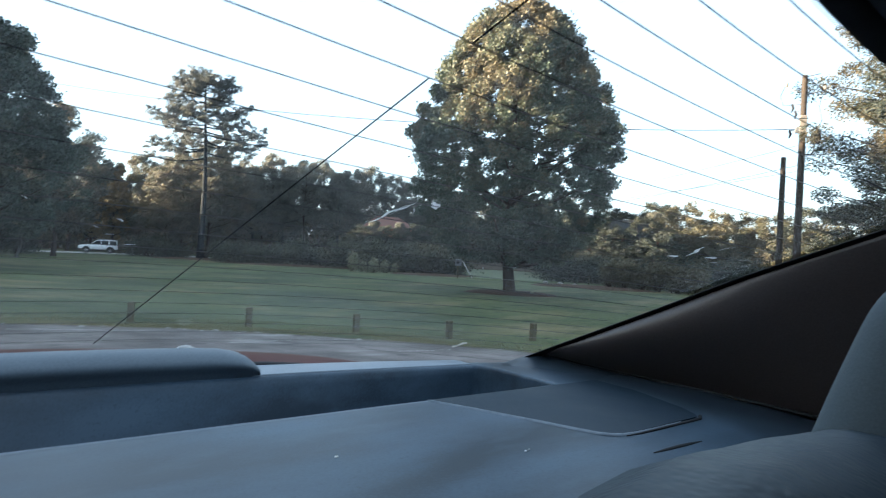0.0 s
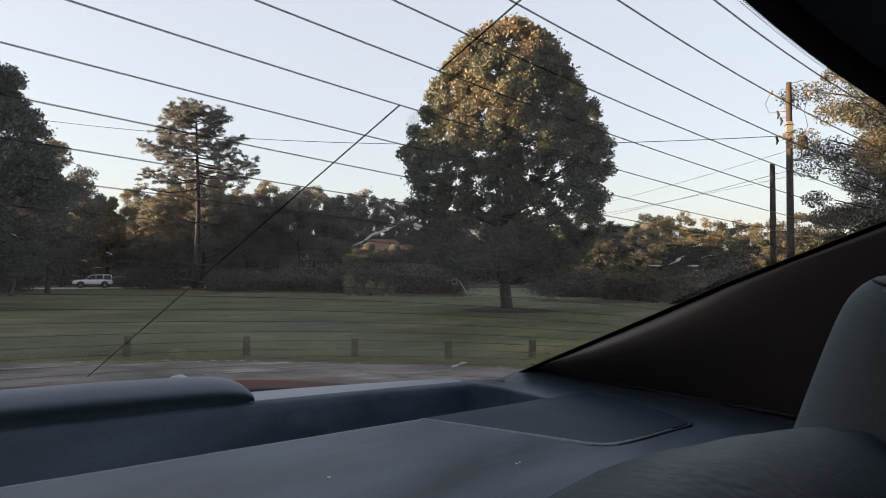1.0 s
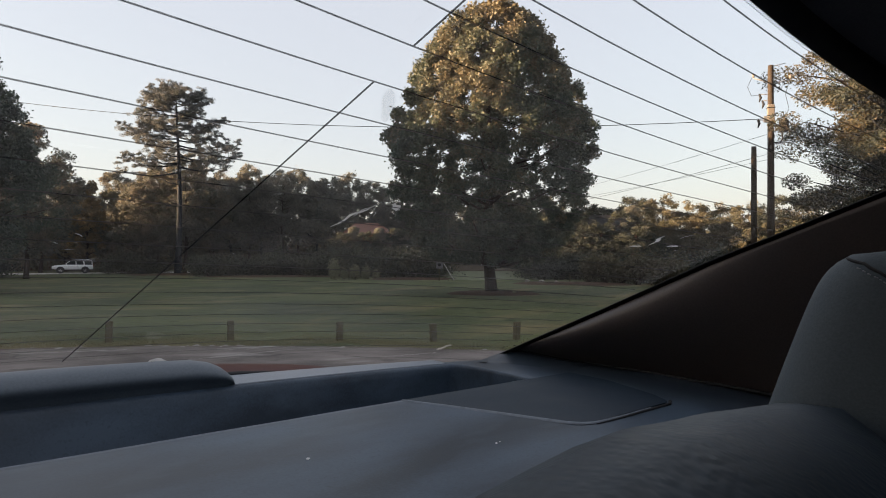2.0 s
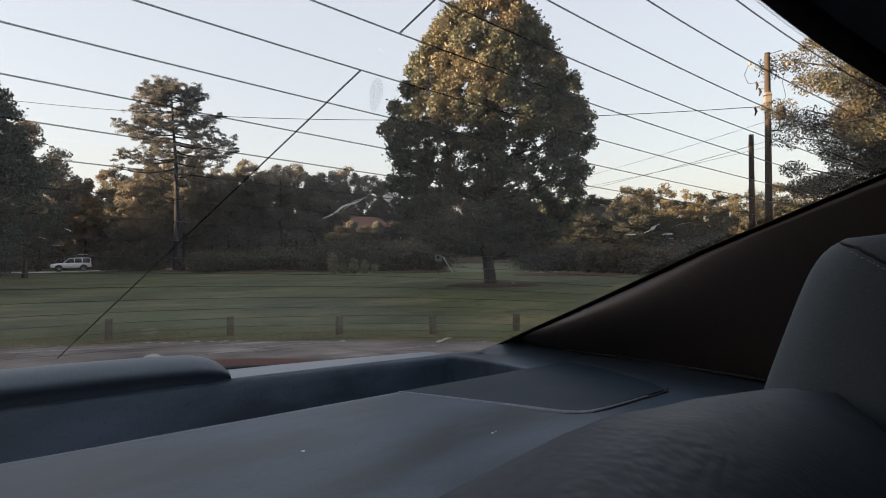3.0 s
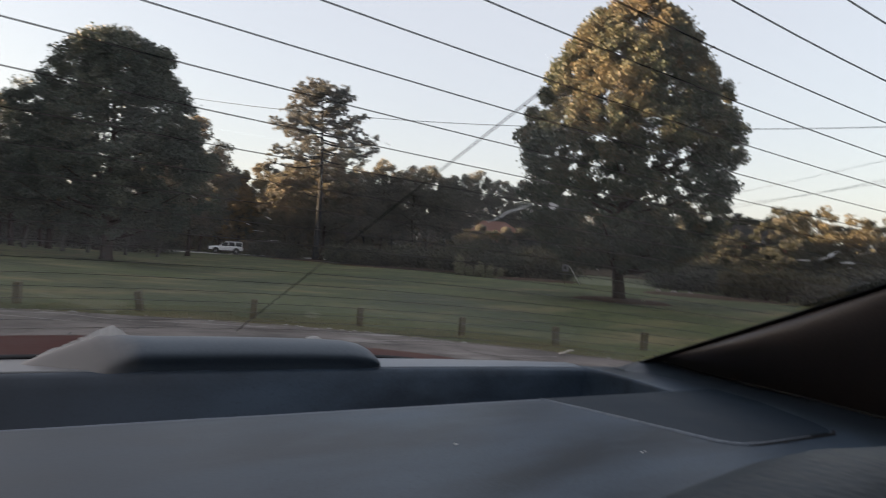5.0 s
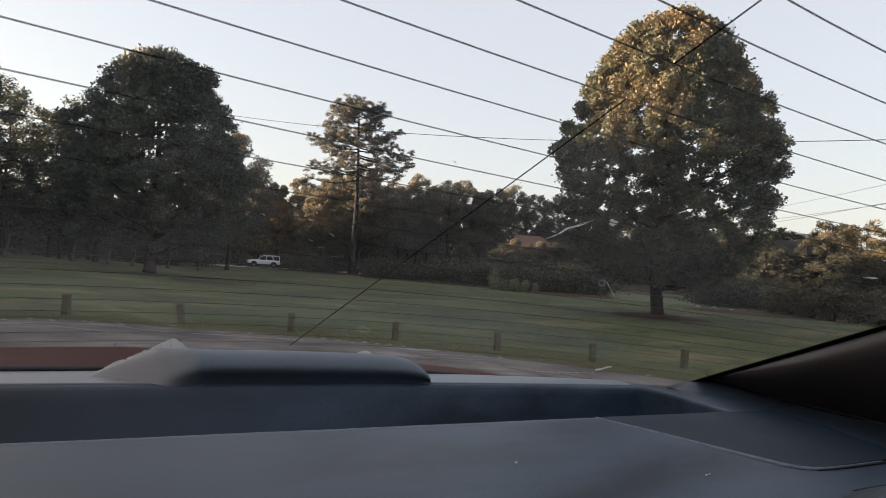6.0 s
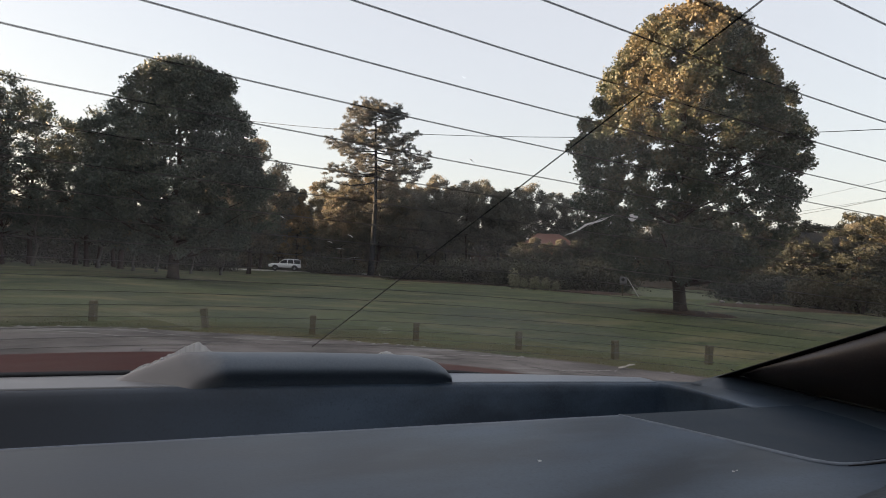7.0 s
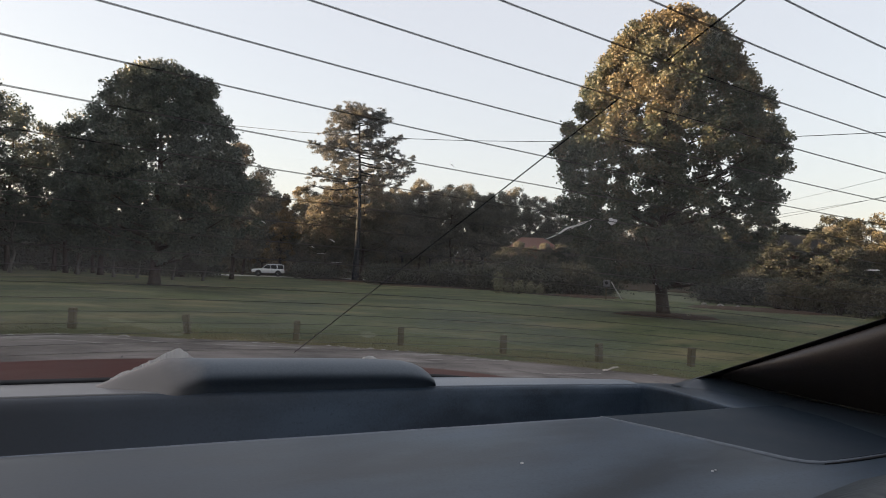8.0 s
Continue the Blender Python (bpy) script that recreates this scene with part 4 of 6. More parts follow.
for sign in (1, -1):
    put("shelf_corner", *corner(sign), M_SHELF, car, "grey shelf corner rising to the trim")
    put("pillar_trim", *pillar(sign), M_TRIM, car, "dark brown moulded pillar trim")
    put("trim_gap", *tube([(sign * (x - 0.004), y, z + 0.003) for x, y, z in PILLAR_FOOT[:7]], [0.0008, 0.0012, 0.0016, 0.0020, 0.0022, 0.0024, 0.0024], 6), M_GAP, car)
    put("side_trim", *grid(lambda y, z: (sign * (0.735 + 0.02 * math.sin(z * 3)), y, z), span(-1.5, 1.2, 28), span(0.25, 1.0, 9), (sign * 0.03, 0, 0)), M_TRIM, car)
    put("door_panel", *grid(lambda y, z: (sign * (0.80 + 0.07 * math.sin(math.pi * (z - 0.2) / 0.95) - 0.02 * max(0, abs(y) - 1.2) ** 2), y, 0.22 + (z - 0.22) * (1 - 0.20 * smooth(0.9, 1.5, y))), span(-2.45, 1.95, 46), span(0.22, 1.0, 9), (sign * -0.02, 0, 0)), M_MAROON, car)
    for y0, y1 in ((-1.05, -0.18), (-0.08, 0.62)):
        pane = put("side_window", *grid(lambda y, z: (sign * (0.78 - 0.42 * (z - 1.0)), y - 0.25 * (z - 1.0), z), span(y0, y1, 6), span(1.0, 1.34, 5), (sign * 0.004, 0, 0)), M_SIDEGLASS, car)
        pane.visible_shadow = False
    for y in (-1.12, -0.13):
        put("pillar", *grid(lambda w, z: (sign * (0.80 - 0.42 * (z - 1.0)), y - 0.25 * (z - 1.0) + w, z), span(-0.05, 0.05, 3), span(0.99, 1.35, 5), (sign * 0.03, 0, 0)), M_MAROON, car)
    put("quarter_panel", *pillar(sign, 0.036), M_MAROON, car, "maroon outer quarter panel")
put("headliner", *grid(lambda x, w: (x, -1.0 + (1.607 - 0.27 * x * x) * w, 1.335 + 0.028 * math.cos(x * 1.6) - 0.028 + 0.02 * smooth(1.0, 0.75, w)), span(-0.66, 0.66, 23), span(0, 1, 13), (0, 0, 0.02)), M_LINER, car, "dark cloth headliner")
put("roof", *grid(lambda x, w: (x, -1.1 + (1.700 - 0.27 * x * x) * w, 1.375 + 0.03 * math.cos(x * 2) - 0.03 - 0.02 * smooth(0.75, 1.0, w) - 0.03 * smooth(0.3, 0.0, w)), span(-0.70, 0.70, 23), span(0, 1, 15), (0, 0, 0.02)), M_MAROON, car)
shield = put("windscreen", *grid(lambda x, w: (x * (0.64 + 0.10 * w), -1.08 - 0.72 * w, 1.345 - 0.40 * w), span(-1, 1, 9), span(0, 1, 7), (0, 0, 0.004)), M_SIDEGLASS, car)
shield.visible_shadow = False
put("bonnet", *grid(lambda x, w: (x, -1.78 - 0.85 * w, 0.96 - 0.16 * w * w - 0.06 * x * x), span(-0.78, 0.78, 13), span(0, 1, 9), (0, 0, -0.02)), M_MAROON, car)
part("front_bumper", box(1.66, 0.22, 0.56, (0, -2.62, 0.49), 0.08, 3), M_MAROON, car)
part("rear_bumper", box(1.62, 0.20, 0.38, (0, 1.98, 0.42), 0.07, 3), M_MAROON, car)
part("floor_pan", box(1.5, 4.3, 0.05, (0, -0.3, 0.24), 0.01), M_CARPET, car)
part("dashboard", box(1.44, 0.40, 0.34, (0, -1.52, 0.78), 0.08, 3), M_TRIM, car)
for sx in (-1, 1):
    part("tail_lamp", box(0.26, 0.06, 0.16, (sx * 0.62, 1.99, 0.78), 0.02), M_REDLENS, car, "red tail lamp")
    part("headlamp", box(0.30, 0.08, 0.14, (sx * 0.60, -2.66, 0.66), 0.03), M_LENS, car)


def wheel(parent, at, radius=0.31, width=0.20):
    verts, faces = [], []
    prof = [(0.62, -0.45), (0.92, -0.5), (1.0, -0.36), (1.0, 0.36), (0.92, 0.5), (0.62, 0.45)]
    n = 28
    for k in range(n):
        a = 2 * math.pi * k / n
        for r, w in prof:
            verts.append((w * width, math.cos(a) * r * radius, math.sin(a) * r * radius))
    m = len(prof)
    faces = [(k * m + j, ((k + 1) % n) * m + j, ((k + 1) % n) * m + (j + 1) % m, k * m + (j + 1) % m) for k in range(n) for j in range(m)]
    tyre = put("wheel", verts, faces, M_TYRE, parent)
    tyre.location = at
    bm = bmesh.new()
    bmesh.ops.create_cone(bm, cap_ends=True, segments=24, radius1=radius * 0.63, radius2=radius * 0.63, depth=width * 0.7, matrix=Matrix.Rotation(radians(90), 4, "Y"))
    rim = part("rim", bm, M_RIM, tyre)
    for k in range(5):
        a = 2 * math.pi * k / 5
        part("spoke", box(width * 0.86, radius * 0.12, radius * 0.5, (0, 0, radius * 0.34), 0.006, 1, ), M_RIM, tyre).rotation_euler = (a, 0, 0)
    return tyre


for sx in (-1, 1):
    for y in (-1.72, 1.12):
        wheel(car, (sx * 0.74, y, 0.30))

# rear seat: backrest with a rounded crest, cushion, headrests
CREST = [(-0.72, 1.00), (-0.5, 1.02), (-0.32, 1.045), (-0.2, 1.068), (-0.1, 1.096), (0.0, 1.104), (0.1, 1.098), (0.2, 1.089), (0.27, 1.081), (0.47, 1.052), (0.72, 1.008)]
BACK = [(0.655, -0.40), (0.652, -0.09), (0.648, -0.062), (0.638, -0.034), (0.622, -0.012), (0.602, -0.001), (0.575, 0.0), (0.545, -0.010), (0.515, -0.028), (0.49, -0.052), (0.465, -0.088), (0.44, -0.135), (0.415, -0.20), (0.39, -0.30), (0.34, -0.62)]


def backrest(x, i):
    y, dz = BACK[i]
    top = float(np.interp(x, *zip(*CREST)))
    w = 0.0009 * noise.noise(Vector((x * 26, y * 26, dz * 26))) * smooth(-0.3, -0.02, dz)
    if y < 0.575:
        y, dz = 0.575 - (0.575 - y) * (1 - 0.70 * smooth(0.16, 0.40, x)), dz * (1 + 0.8 * smooth(0.16, 0.40, x))
    return x, y, top + dz + w


put("backrest", *grid(backrest, span(-0.72, 0.72, 97), range(len(BACK))), M_SEAT, car, "grey leather rear backrest with a rounded crest")
# front seats, out of view, added to hold back light from the front
for sx in (-1, 1):
    part("front_backrest", box(0.52, 0.16, 0.66, (sx * 0.37, -0.42, 0.72), 0.06, 3, Matrix.Rotation(radians(-14), 4, "X")), M_SEAT, car)
    part("front_cushion", box(0.52, 0.52, 0.18, (sx * 0.37, -0.72, 0.38), 0.06, 3), M_SEAT, car)
    part("front_headrest", box(0.27, 0.10, 0.20, (sx * 0.37, -0.31, 1.14), 0.04, 3), M_SEAT, car)
part("seat_cushion", box(1.40, 0.62, 0.22, (0, 0.10, 0.40), 0.07, 3), M_SEAT, car)


def head_point(sign, a, w, swell=1.0):
    """The headrest's skin: a round it, w up it."""
    x0, x1 = 0.270, 0.50
    ang = 2 * math.pi * a
    cx = math.copysign(abs(math.cos(ang)) ** 0.55, math.cos(ang))
    cy = math.copysign(abs(math.sin(ang)) ** 0.55, math.sin(ang))
    k = math.sin(math.acos(min(1.0, abs(2 * w - 1) ** 3.2))) ** 0.7 if w > 0.5 else 1.0
    grow = 1.0 - 0.20 * w ** 1.5
    return sign * ((x0 + x1) / 2 + swell * cx * (x1 - x0) / 2 * (0.55 + 0.45 * k) * (1.0 - 0.08 * w)), 0.570 - 0.034 * w + swell * cy * 0.075 * grow * (0.25 + 0.75 * k), 1.03 + 0.163 * w + 0.001 * (swell > 1)


def headrest(sign):
    v, f = grid(lambda a, w: head_point(sign, a, w), span(0, 1, 57), span(0, 1, 29))
    f.append(tuple(i * 29 + 28 for i in range(56)))
    return v, f


for sign in (1, -1):
    put("headrest", *headrest(sign), M_HEADREST, car, "grey cloth headrest with a stitched seam")

# stitched seam over each headrest
SEAM = ((0.0, 0.25, 0.5, 0.75, 1.0), (0.395, 0.455, 0.484, 0.496, 0.503), (0.935, 0.912, 0.875, 0.845, 0.80))


def seam_point(sign, t, drop, swell):
    return head_point(sign, float(np.interp(t, SEAM[0], SEAM[1])), float(np.interp(t, SEAM[0], SEAM[2])) - drop, swell)


for sign in (1, -1):
    put("seam", *tube([seam_point(sign, t, 0.0, 1.004) for t in span(0, 1, 17)], 0.0012, 5), M_GAP, car, "dark sewn crease")
    for k in range(10):
        t0 = 0.22 + 0.08 * k
        put("stitch", *tube([seam_point(sign, min(1.0, t), 0.022, 1.014) for t in (t0, t0 + 0.045)], 0.00045, 5), M_THREAD, car)

# torn pale edge standing up along the sloping end of the lamp housing
TORN = [(-0.222, 1.002), (-0.210, 1.008), (-0.198, 1.0145), (-0.188, 1.0200), (-0.176, 1.0255), (-0.166, 1.0310), (-0.157, 1.0355), (-0.151, 1.0400), (-0.143, 1.0435), (-0.137, 1.0455), (-0.131, 1.0415), (-0.122, 1.0350), (-0.112, 1.0340)]


def torn_top(x):
    return float(np.interp(x, *zip(*TORN)))


verts, faces, xs = [], [], [x + 0.0006 * math.sin(41 * i) for i, x in enumerate(span(-0.200, -0.123, 62))]
for i, x in enumerate(xs):
    y, z = 1.2260 + 0.010 * smooth(-0.135, -0.222, x) - 0.20 * x * x, torn_top(x)
    up = 0.0020 * noise.noise(Vector((x * 190, 2, 0))) + 0.0012 * noise.noise(Vector((x * 700, 5, 0)))
    deep = 0.005 + 0.006 * smooth(-0.17, -0.142, x)
    verts += [(x, y - 0.0012 - deep, z - deep), (x, y - 0.001 + 0.002 * noise.noise(Vector((x * 500, 9, 0))), z + up), (x, y + 0.004, z + up - 0.001), (x, y + 0.004, z - deep)]
for i in range(len(xs) - 1):
    faces += [(4 * i + j, 4 * i + 4 + j, 4 * i + 4 + (j + 1) % 4, 4 * i + (j + 1) % 4) for j in range(4)]
faces += [(3, 2, 1, 0), tuple(4 * (len(xs) - 1) + j for j in range(4))]
put("torn_edge", verts, faces, M_FOAM, car, "ragged off-white torn edge", soft_shade=False)
bm = bmesh.new()
bmesh.ops.create_icosphere(bm, subdivisions=2, radius=0.010)
for v in bm.verts:
    v.co += v.normal * 0.004 * noise.noise(v.co * 260)
bmesh.ops.scale(bm, vec=(1.0, 0.5, 0.40), verts=bm.verts)
bmesh.ops.translate(bm, vec=(0.0955, 1.234, 1.0325), verts=bm.verts)
part("foam_scrap", bm, M_FOAM, car, "small torn white scrap")


def crumb(at, size, seed):
    bm = bmesh.new()
    bmesh.ops.create_icosphere(bm, subdivisions=1, radius=size)
    for v in bm.verts:
        v.co += v.co * 0.5 * noise.noise(v.co * 900 + Vector((seed, 0, 0)))
    bmesh.ops.scale(bm, vec=(1.3, 0.9, 0.5), verts=bm.verts)
    me = bpy.data.meshes.new("crumb")
    bm.to_mesh(me)
    bm.free()
    me.materials.append(M_FOAM)
    me.materials[0] = M_CRUMB
    ob = new("crumb", me)
    ob.matrix_basis = CAR @ Matrix.Translation(at)
    return tagged(ob, "tiny white crumb lying on the grey shelf", "crumb", "crumbs on the shelf")


crumb((0.068, 0.891, 1.0085), 0.0014, 1)
crumb((0.225, 0.828, 1.0080), 0.0012, 2)
crumb((0.231, 0.829, 1.0080), 0.0009, 3)

# ---- timber posts along the edge of the lawn ----
POSTS = [(0.28, 16.26, 2, 1), (2.55, 15.59, 9, -7), (4.80, 14.70, 0, 1), (7.13, 13.83, 1, 0), (9.26, 12.50, -2, 1), (11.10, 11.10, 0, -2), (13.17, 10.05, 1, 1)]


def timber_post():
    ob = thing("timber_post", pose(0, 0, 0), "weathered square timber bollard post in the grass", "post", "posts along the lawn")
    bm = box(0.14, 0.14, 0.64, (0, 0, 0.13), 0.012, 2)
    bmesh.ops.subdivide_edges(bm, edges=[e for e in bm.edges if abs(e.verts[0].co.z - e.verts[1].co.z) > 0.5], cuts=4)
    for v in bm.verts:
        v.co.x += 0.006 * noise.noise(v.co * 7)
        v.co.y += 0.006 * noise.noise(v.co * 7 + Vector((9, 0, 0)))
        if v.co.z > 0.4:
            v.co.z += 0.10 * v.co.x
    part("shaft", bm, M_POST, ob)
    part("cap", box(0.125, 0.125, 0.012, (0, 0, 0.452), 0.004, 1), M_POST, ob)
    return ob


first = timber_post()
for k, (x, y, lx, ly) in enumerate(POSTS):
    m = pose(x, y, land(x, y), lx, ly, -30 + 3 * k)
    if k:
        copy_thing(first, m)
    else:
        first.matrix_basis = m

# long grass round the posts, crumbled road edge, cracks, litter
rng = np.random.default_rng(21)
cs, sz = [], []
for _ in range(70000):
    u = rng.uniform(-16, 12)
    v = edge_v(u) + 0.02 + abs(rng.normal()) * 1.5
    if noise.noise(Vector((u * 0.6, v * 0.8, 2))) < -0.35:
        continue
    x, y = xy_of(u, v)
    cs.append((x, y, land(x, y) + 0.02))
    sz.append(rng.uniform(0.010, 0.030))
me = leaf_mesh("long_grass", np.array(cs), sz, M_GRASS, rng, 0.0, 0.12, 0.5)
tagged(new("long_grass", me), "long dry unmown grass along the road edge", "grass", kind="stuff")
verts, faces = [], []
for k in range(170):
    u = rng.uniform(-18, 13)
    v = edge_v(u) + rng.normal() * 0.08 - 0.05
    if noise.noise(Vector((u * 0.35, 11, 0))) < 0.02:
        continue
    x, y = xy_of(u, v)
    s = rng.uniform(0.015, 0.065)
    z = land(x, y) + 0.022
    b = len(verts)
    a0 = rng.uniform(0, 6)
    for q in range(5):
        verts.append((x + s * rng.uniform(0.7, 1.3) * math.cos(a0 + q * 1.257) * 1.8, y + s * rng.uniform(0.7, 1.3) * math.sin(a0 + q * 1.257), z))
    verts.append((x, y, z + s * 0.4))
    faces += [(b + q, b + (q + 1) % 5, b + 5) for q in range(5)]
tagged(put("edge_gravel", verts, faces, M_GRAVEL, soft_shade=False), "pale crumbled gravel along the asphalt edge", "gravel", kind="stuff")


verts, faces = [], []
run = []
for k in range(760):
    u = -19 + 0.042 * k
    wide = 0.20 * max(0.0, noise.noise(Vector((u * 0.5, 31, 0))) + 0.18) + 0.06 * max(0.0, noise.noise(Vector((u * 3.1, 37, 0))))
    mid = edge_v(u) - 0.10 + 0.10 * noise.noise(Vector((u * 0.8, 41, 0)))
    here = None
    if wide > 0.012:
        here = len(verts)
        for off, up in ((-wide, 0.0235), (0.0, 0.036), (wide, 0.0235)):
            x, y = xy_of(u, mid + off + 0.03 * noise.noise(Vector((u * 9, off * 40, 3))))
            verts.append((x, y, land(x, y) + up))
    if here is not None and run and run[-1] is not None:
        p = run[-1]
        faces += [(p, here, here + 1, p + 1), (p + 1, here + 1, here + 2, p + 2)]
    run.append(here)
tagged(put("road_rim", verts, faces, M_DIRT), "brown dirt rim along the broken asphalt edge", "road edge", kind="structure")


def crack(points, width, mat=None, label="dark crack in the weathered asphalt"):
    verts, faces = [], []
    for i, (x, y) in enumerate(points):
        xa, ya = points[max(0, i - 1)]
        xb, yb = points[min(len(points) - 1, i + 1)]
        d = Vector((xb - xa, yb - ya)).normalized()
        w = width * random.Random(i * 7 + len(points)).uniform(0.4, 1.2)
        verts += [(x - d.y * w, y + d.x * w, land(x, y) + 0.0245), (x + d.y * w, y - d.x * w, land(x, y) + 0.0245)]
    faces = [(2 * i, 2 * i + 2, 2 * i + 3, 2 * i + 1) for i in range(len(points) - 1)]
    tagged(put("road_crack", verts, faces, mat or M_CRACK, soft_shade=False), label, "crack", kind="structure")


for k, (u0, v0, ang, ln) in enumerate([(-4.6, 10.2, 75, 3.4), (-5.5, 12.2, 10, 2.6), (-9.5, 9.6, 60, 3.6), (-2.0, 11.4, 25, 4.2), (2.0, 12.0, -15, 3.8), (-12.0, 11.0, 5, 4.0), (-7.0, 8.4, -8, 5.0), (4.8, 11.0, 40, 2.6)]):
    pts = []
    for i in range(14):
        t = i / 13 * ln
        wob = 0.35 * noise.noise(Vector((i * 0.45, k * 5.0, 0)))
        u, v = u0 + t * math.cos(radians(ang)) - wob * math.sin(radians(ang)), v0 + t * math.sin(radians(ang)) + wob * math.cos(radians(ang))
        if v < edge_v(u) - 0.15:
            pts.append(xy_of(u, v))
    if len(pts) > 3:
        crack(pts, 0.030)

for k, (a, b, wide) in enumerate((((-1.0, 11.9), (0.8, 13.5), 0.035), ((0.8, 13.5), (2.2, 13.9), 0.03), ((-4.4, 13.1), (-2.2, 13.75), 0.04), ((-8.2, 12.4), (-5.4, 12.2), 0.03), ((2.4, 12.0), (3.8, 12.8), 0.03), ((-6.8, 13.3), (-4.6, 12.9), 0.025))):
    pts = []
    for i in range(18):
        t = i / 17
        u, v = a[0] + (b[0] - a[0]) * t, a[1] + (b[1] - a[1]) * t + 0.10 * noise.noise(Vector((i * 0.6, k * 3.0, 8)))
        if v < edge_v(u) - 0.05:
            pts.append(xy_of(u, v))
    if len(pts) > 3:
        crack(pts, wide, M_GRAVEL, "pale crumbled joint in the weathered asphalt")

bx, by = 9.85, 9.60
bm = bmesh.new()
bmesh.ops.create_grid(bm, x_segments=7, y_segments=4, size=0.5)
bmesh.ops.scale(bm, vec=(0.32, 0.13, 1), verts=bm.verts)
for v in bm.verts:
    v.co.z = 0.05 + 0.36 * (v.co.x + 0.16) + 0.03 * noise.noise(v.co * 9)
ext = bmesh.ops.extrude_face_region(bm, geom=bm.faces[:])
bmesh.ops.translate(bm, vec=(0, 0, -0.012), verts=[g for g in ext["geom"] if isinstance(g, bmesh.types.BMVert)])
bmesh.ops.recalc_face_normals(bm, faces=bm.faces)
me = bpy.data.meshes.new("paper_litter")
bm.to_mesh(me)
bm.free()
me.materials.append(M_LITTER)
lit = tagged(new("paper_litter", me), "crumpled pale paper litter lying at the road edge", "litter")
lit.matrix_basis = pose(bx, by, land(bx, by), 0, 0, -42)

# ---- trees ----
FULL = [(0.11, 0.40), (0.15, 0.62), (0.21, 0.80), (0.30, 0.95), (0.44, 1.0), (0.58, 0.97), (0.70, 0.84), (0.80, 0.69), (0.88, 0.55), (0.94, 0.42), (0.98, 0.28), (1.0, 0.10)]
ROUND = [(0.10, 0.55), (0.2, 0.85), (0.35, 1.0), (0.55, 0.92), (0.72, 0.78), (0.85, 0.58), (0.94, 0.36), (1.0, 0.10)]
OVATE = [(0.11, 0.60), (0.2, 0.90), (0.32, 1.0), (0.44, 0.99), (0.56, 0.92), (0.67, 0.79), (0.77, 0.66), (0.86, 0.56), (0.93, 0.42), (0.97, 0.28), (1.0, 0.10)]
TALL = [(0.16, 0.5), (0.3, 0.8), (0.5, 1.0), (0.7, 0.9), (0.85, 0.62), (1.0, 0.15)]
broad_tree("shade_tree", stand(51.85, 37.2, 0), 17.15, 6.05, FULL, 0.092, 1320, 178, M_LEAF, 3, "large oval broadleaf tree turning gold, more so towards its sunlit top, standing in the lawn", 0.34, 0.13, 0.0, "", 0.078, 0.5, 0.12, 0.32, (0.06, -0.08))
broad_tree("oak_tree", stand(7.4, 48.0, 40), 15.5, 6.35, OVATE, 0.118, 900, 118, M_LEAF_DARK, 8, "large dark green spreading tree in shade on the lawn", 0.36, 0.12, 0.0, "", 0.090, 0.35, 0.26, 0.0, (0.10, -0.11))
open_pine("pine_tree", stand(24.4, 85.0, -24.4), 24.0, 2, M_NEEDLE_GREY, "tall open-crowned pine with a bare grey bole")
pine_tree("pine_tree", stand(84.2, 40.0, 0), 18.2, 6.0, 0.10, 11, M_NEEDLE_GOLD, "dense pine, low sun painted gold into part of its needles", 0.32, 32, 0.092, 400, False, inner=0.16, pad=0.58, thick=0.66, slim=0.40, reaches=(0.70, 0.74, 0.80, 0.82, 0.72, 0.46))

# woodland edge: a few trees, repeated with turns and sizes of their own
W1 = broad_tree("woodland_tree", stand(-10.0, 62.0), 16.6, 6.0, ROUND, 0.145, 260, 130, M_LEAF_WOOD, 31, "tall mixed broadleaf tree at the woodland edge", 0.26, 0.15, 0.16, "woodland trees", 0.125, 0.35, 0.36)
W2 = broad_tree("woodland_tree", stand(13.6, 76.0), 15.6, 5.2, TALL, 0.145, 230, 130, M_LEAF_BROWN, 32, "dark slender broadleaf tree at the woodland edge", 0.24, 0.2, 0.16, "woodland trees", 0.135, 0.35, 0.36)
W3 = broad_tree("woodland_tree", stand(17.7, 100.5), 13.0, 3.6, TALL, 0.15, 130, 150, M_LEAF_GOLD, 33, "golden autumn tree, low sun painted into its leaf colour", 0.22, 0.2, 0.05, "woodland trees", 0.15)
W4 = pine_tree("woodland_pine", stand(36.0, 94.0), 13.0, 4.2, 0.35, 34, M_NEEDLE, "bushy dark green woodland pine", 0.26, 12, 0.17, 130, False, "woodland pines", thick=0.8, slim=0.5, reaches=(1.0, 1.0, 0.85, 0.62, 0.40, 0.08))
PINEY = [(0.36, 0.34), (0.48, 0.72), (0.62, 1.0), (0.76, 0.94), (0.87, 0.74), (0.95, 0.44), (1.0, 0.10)]
W5 = broad_tree("woodland_pine", stand(30.2, 95.0), 15.6, 3.1, PINEY, 0.115, 120, 150, M_NEEDLE, 36, "slim woodland pine with a tufted crown", 0.2, 0.4, 0.0, "woodland pines", 0.20, 0.5, 0.34)
W6 = broad_tree("woodland_pine", stand(33.0, 94.0), 15.0, 3.6, PINEY, 0.115, 130, 150, M_NEEDLE, 37, "slim woodland pine with a broad tufted crown", 0.2, 0.4, 0.0, "woodland pines", 0.19, 0.5, 0.40)
W8 = broad_tree("woodland_tree", stand(-2.8, 66.0), 15.6, 5.4, TALL, 0.13, 110, 90, M_LEAF_DARK, 39, "thin broadleaf tree with sky between its leaves", 0.22, 0.2, 0.20, "woodland trees", 0.12, 0.3, 0.36)
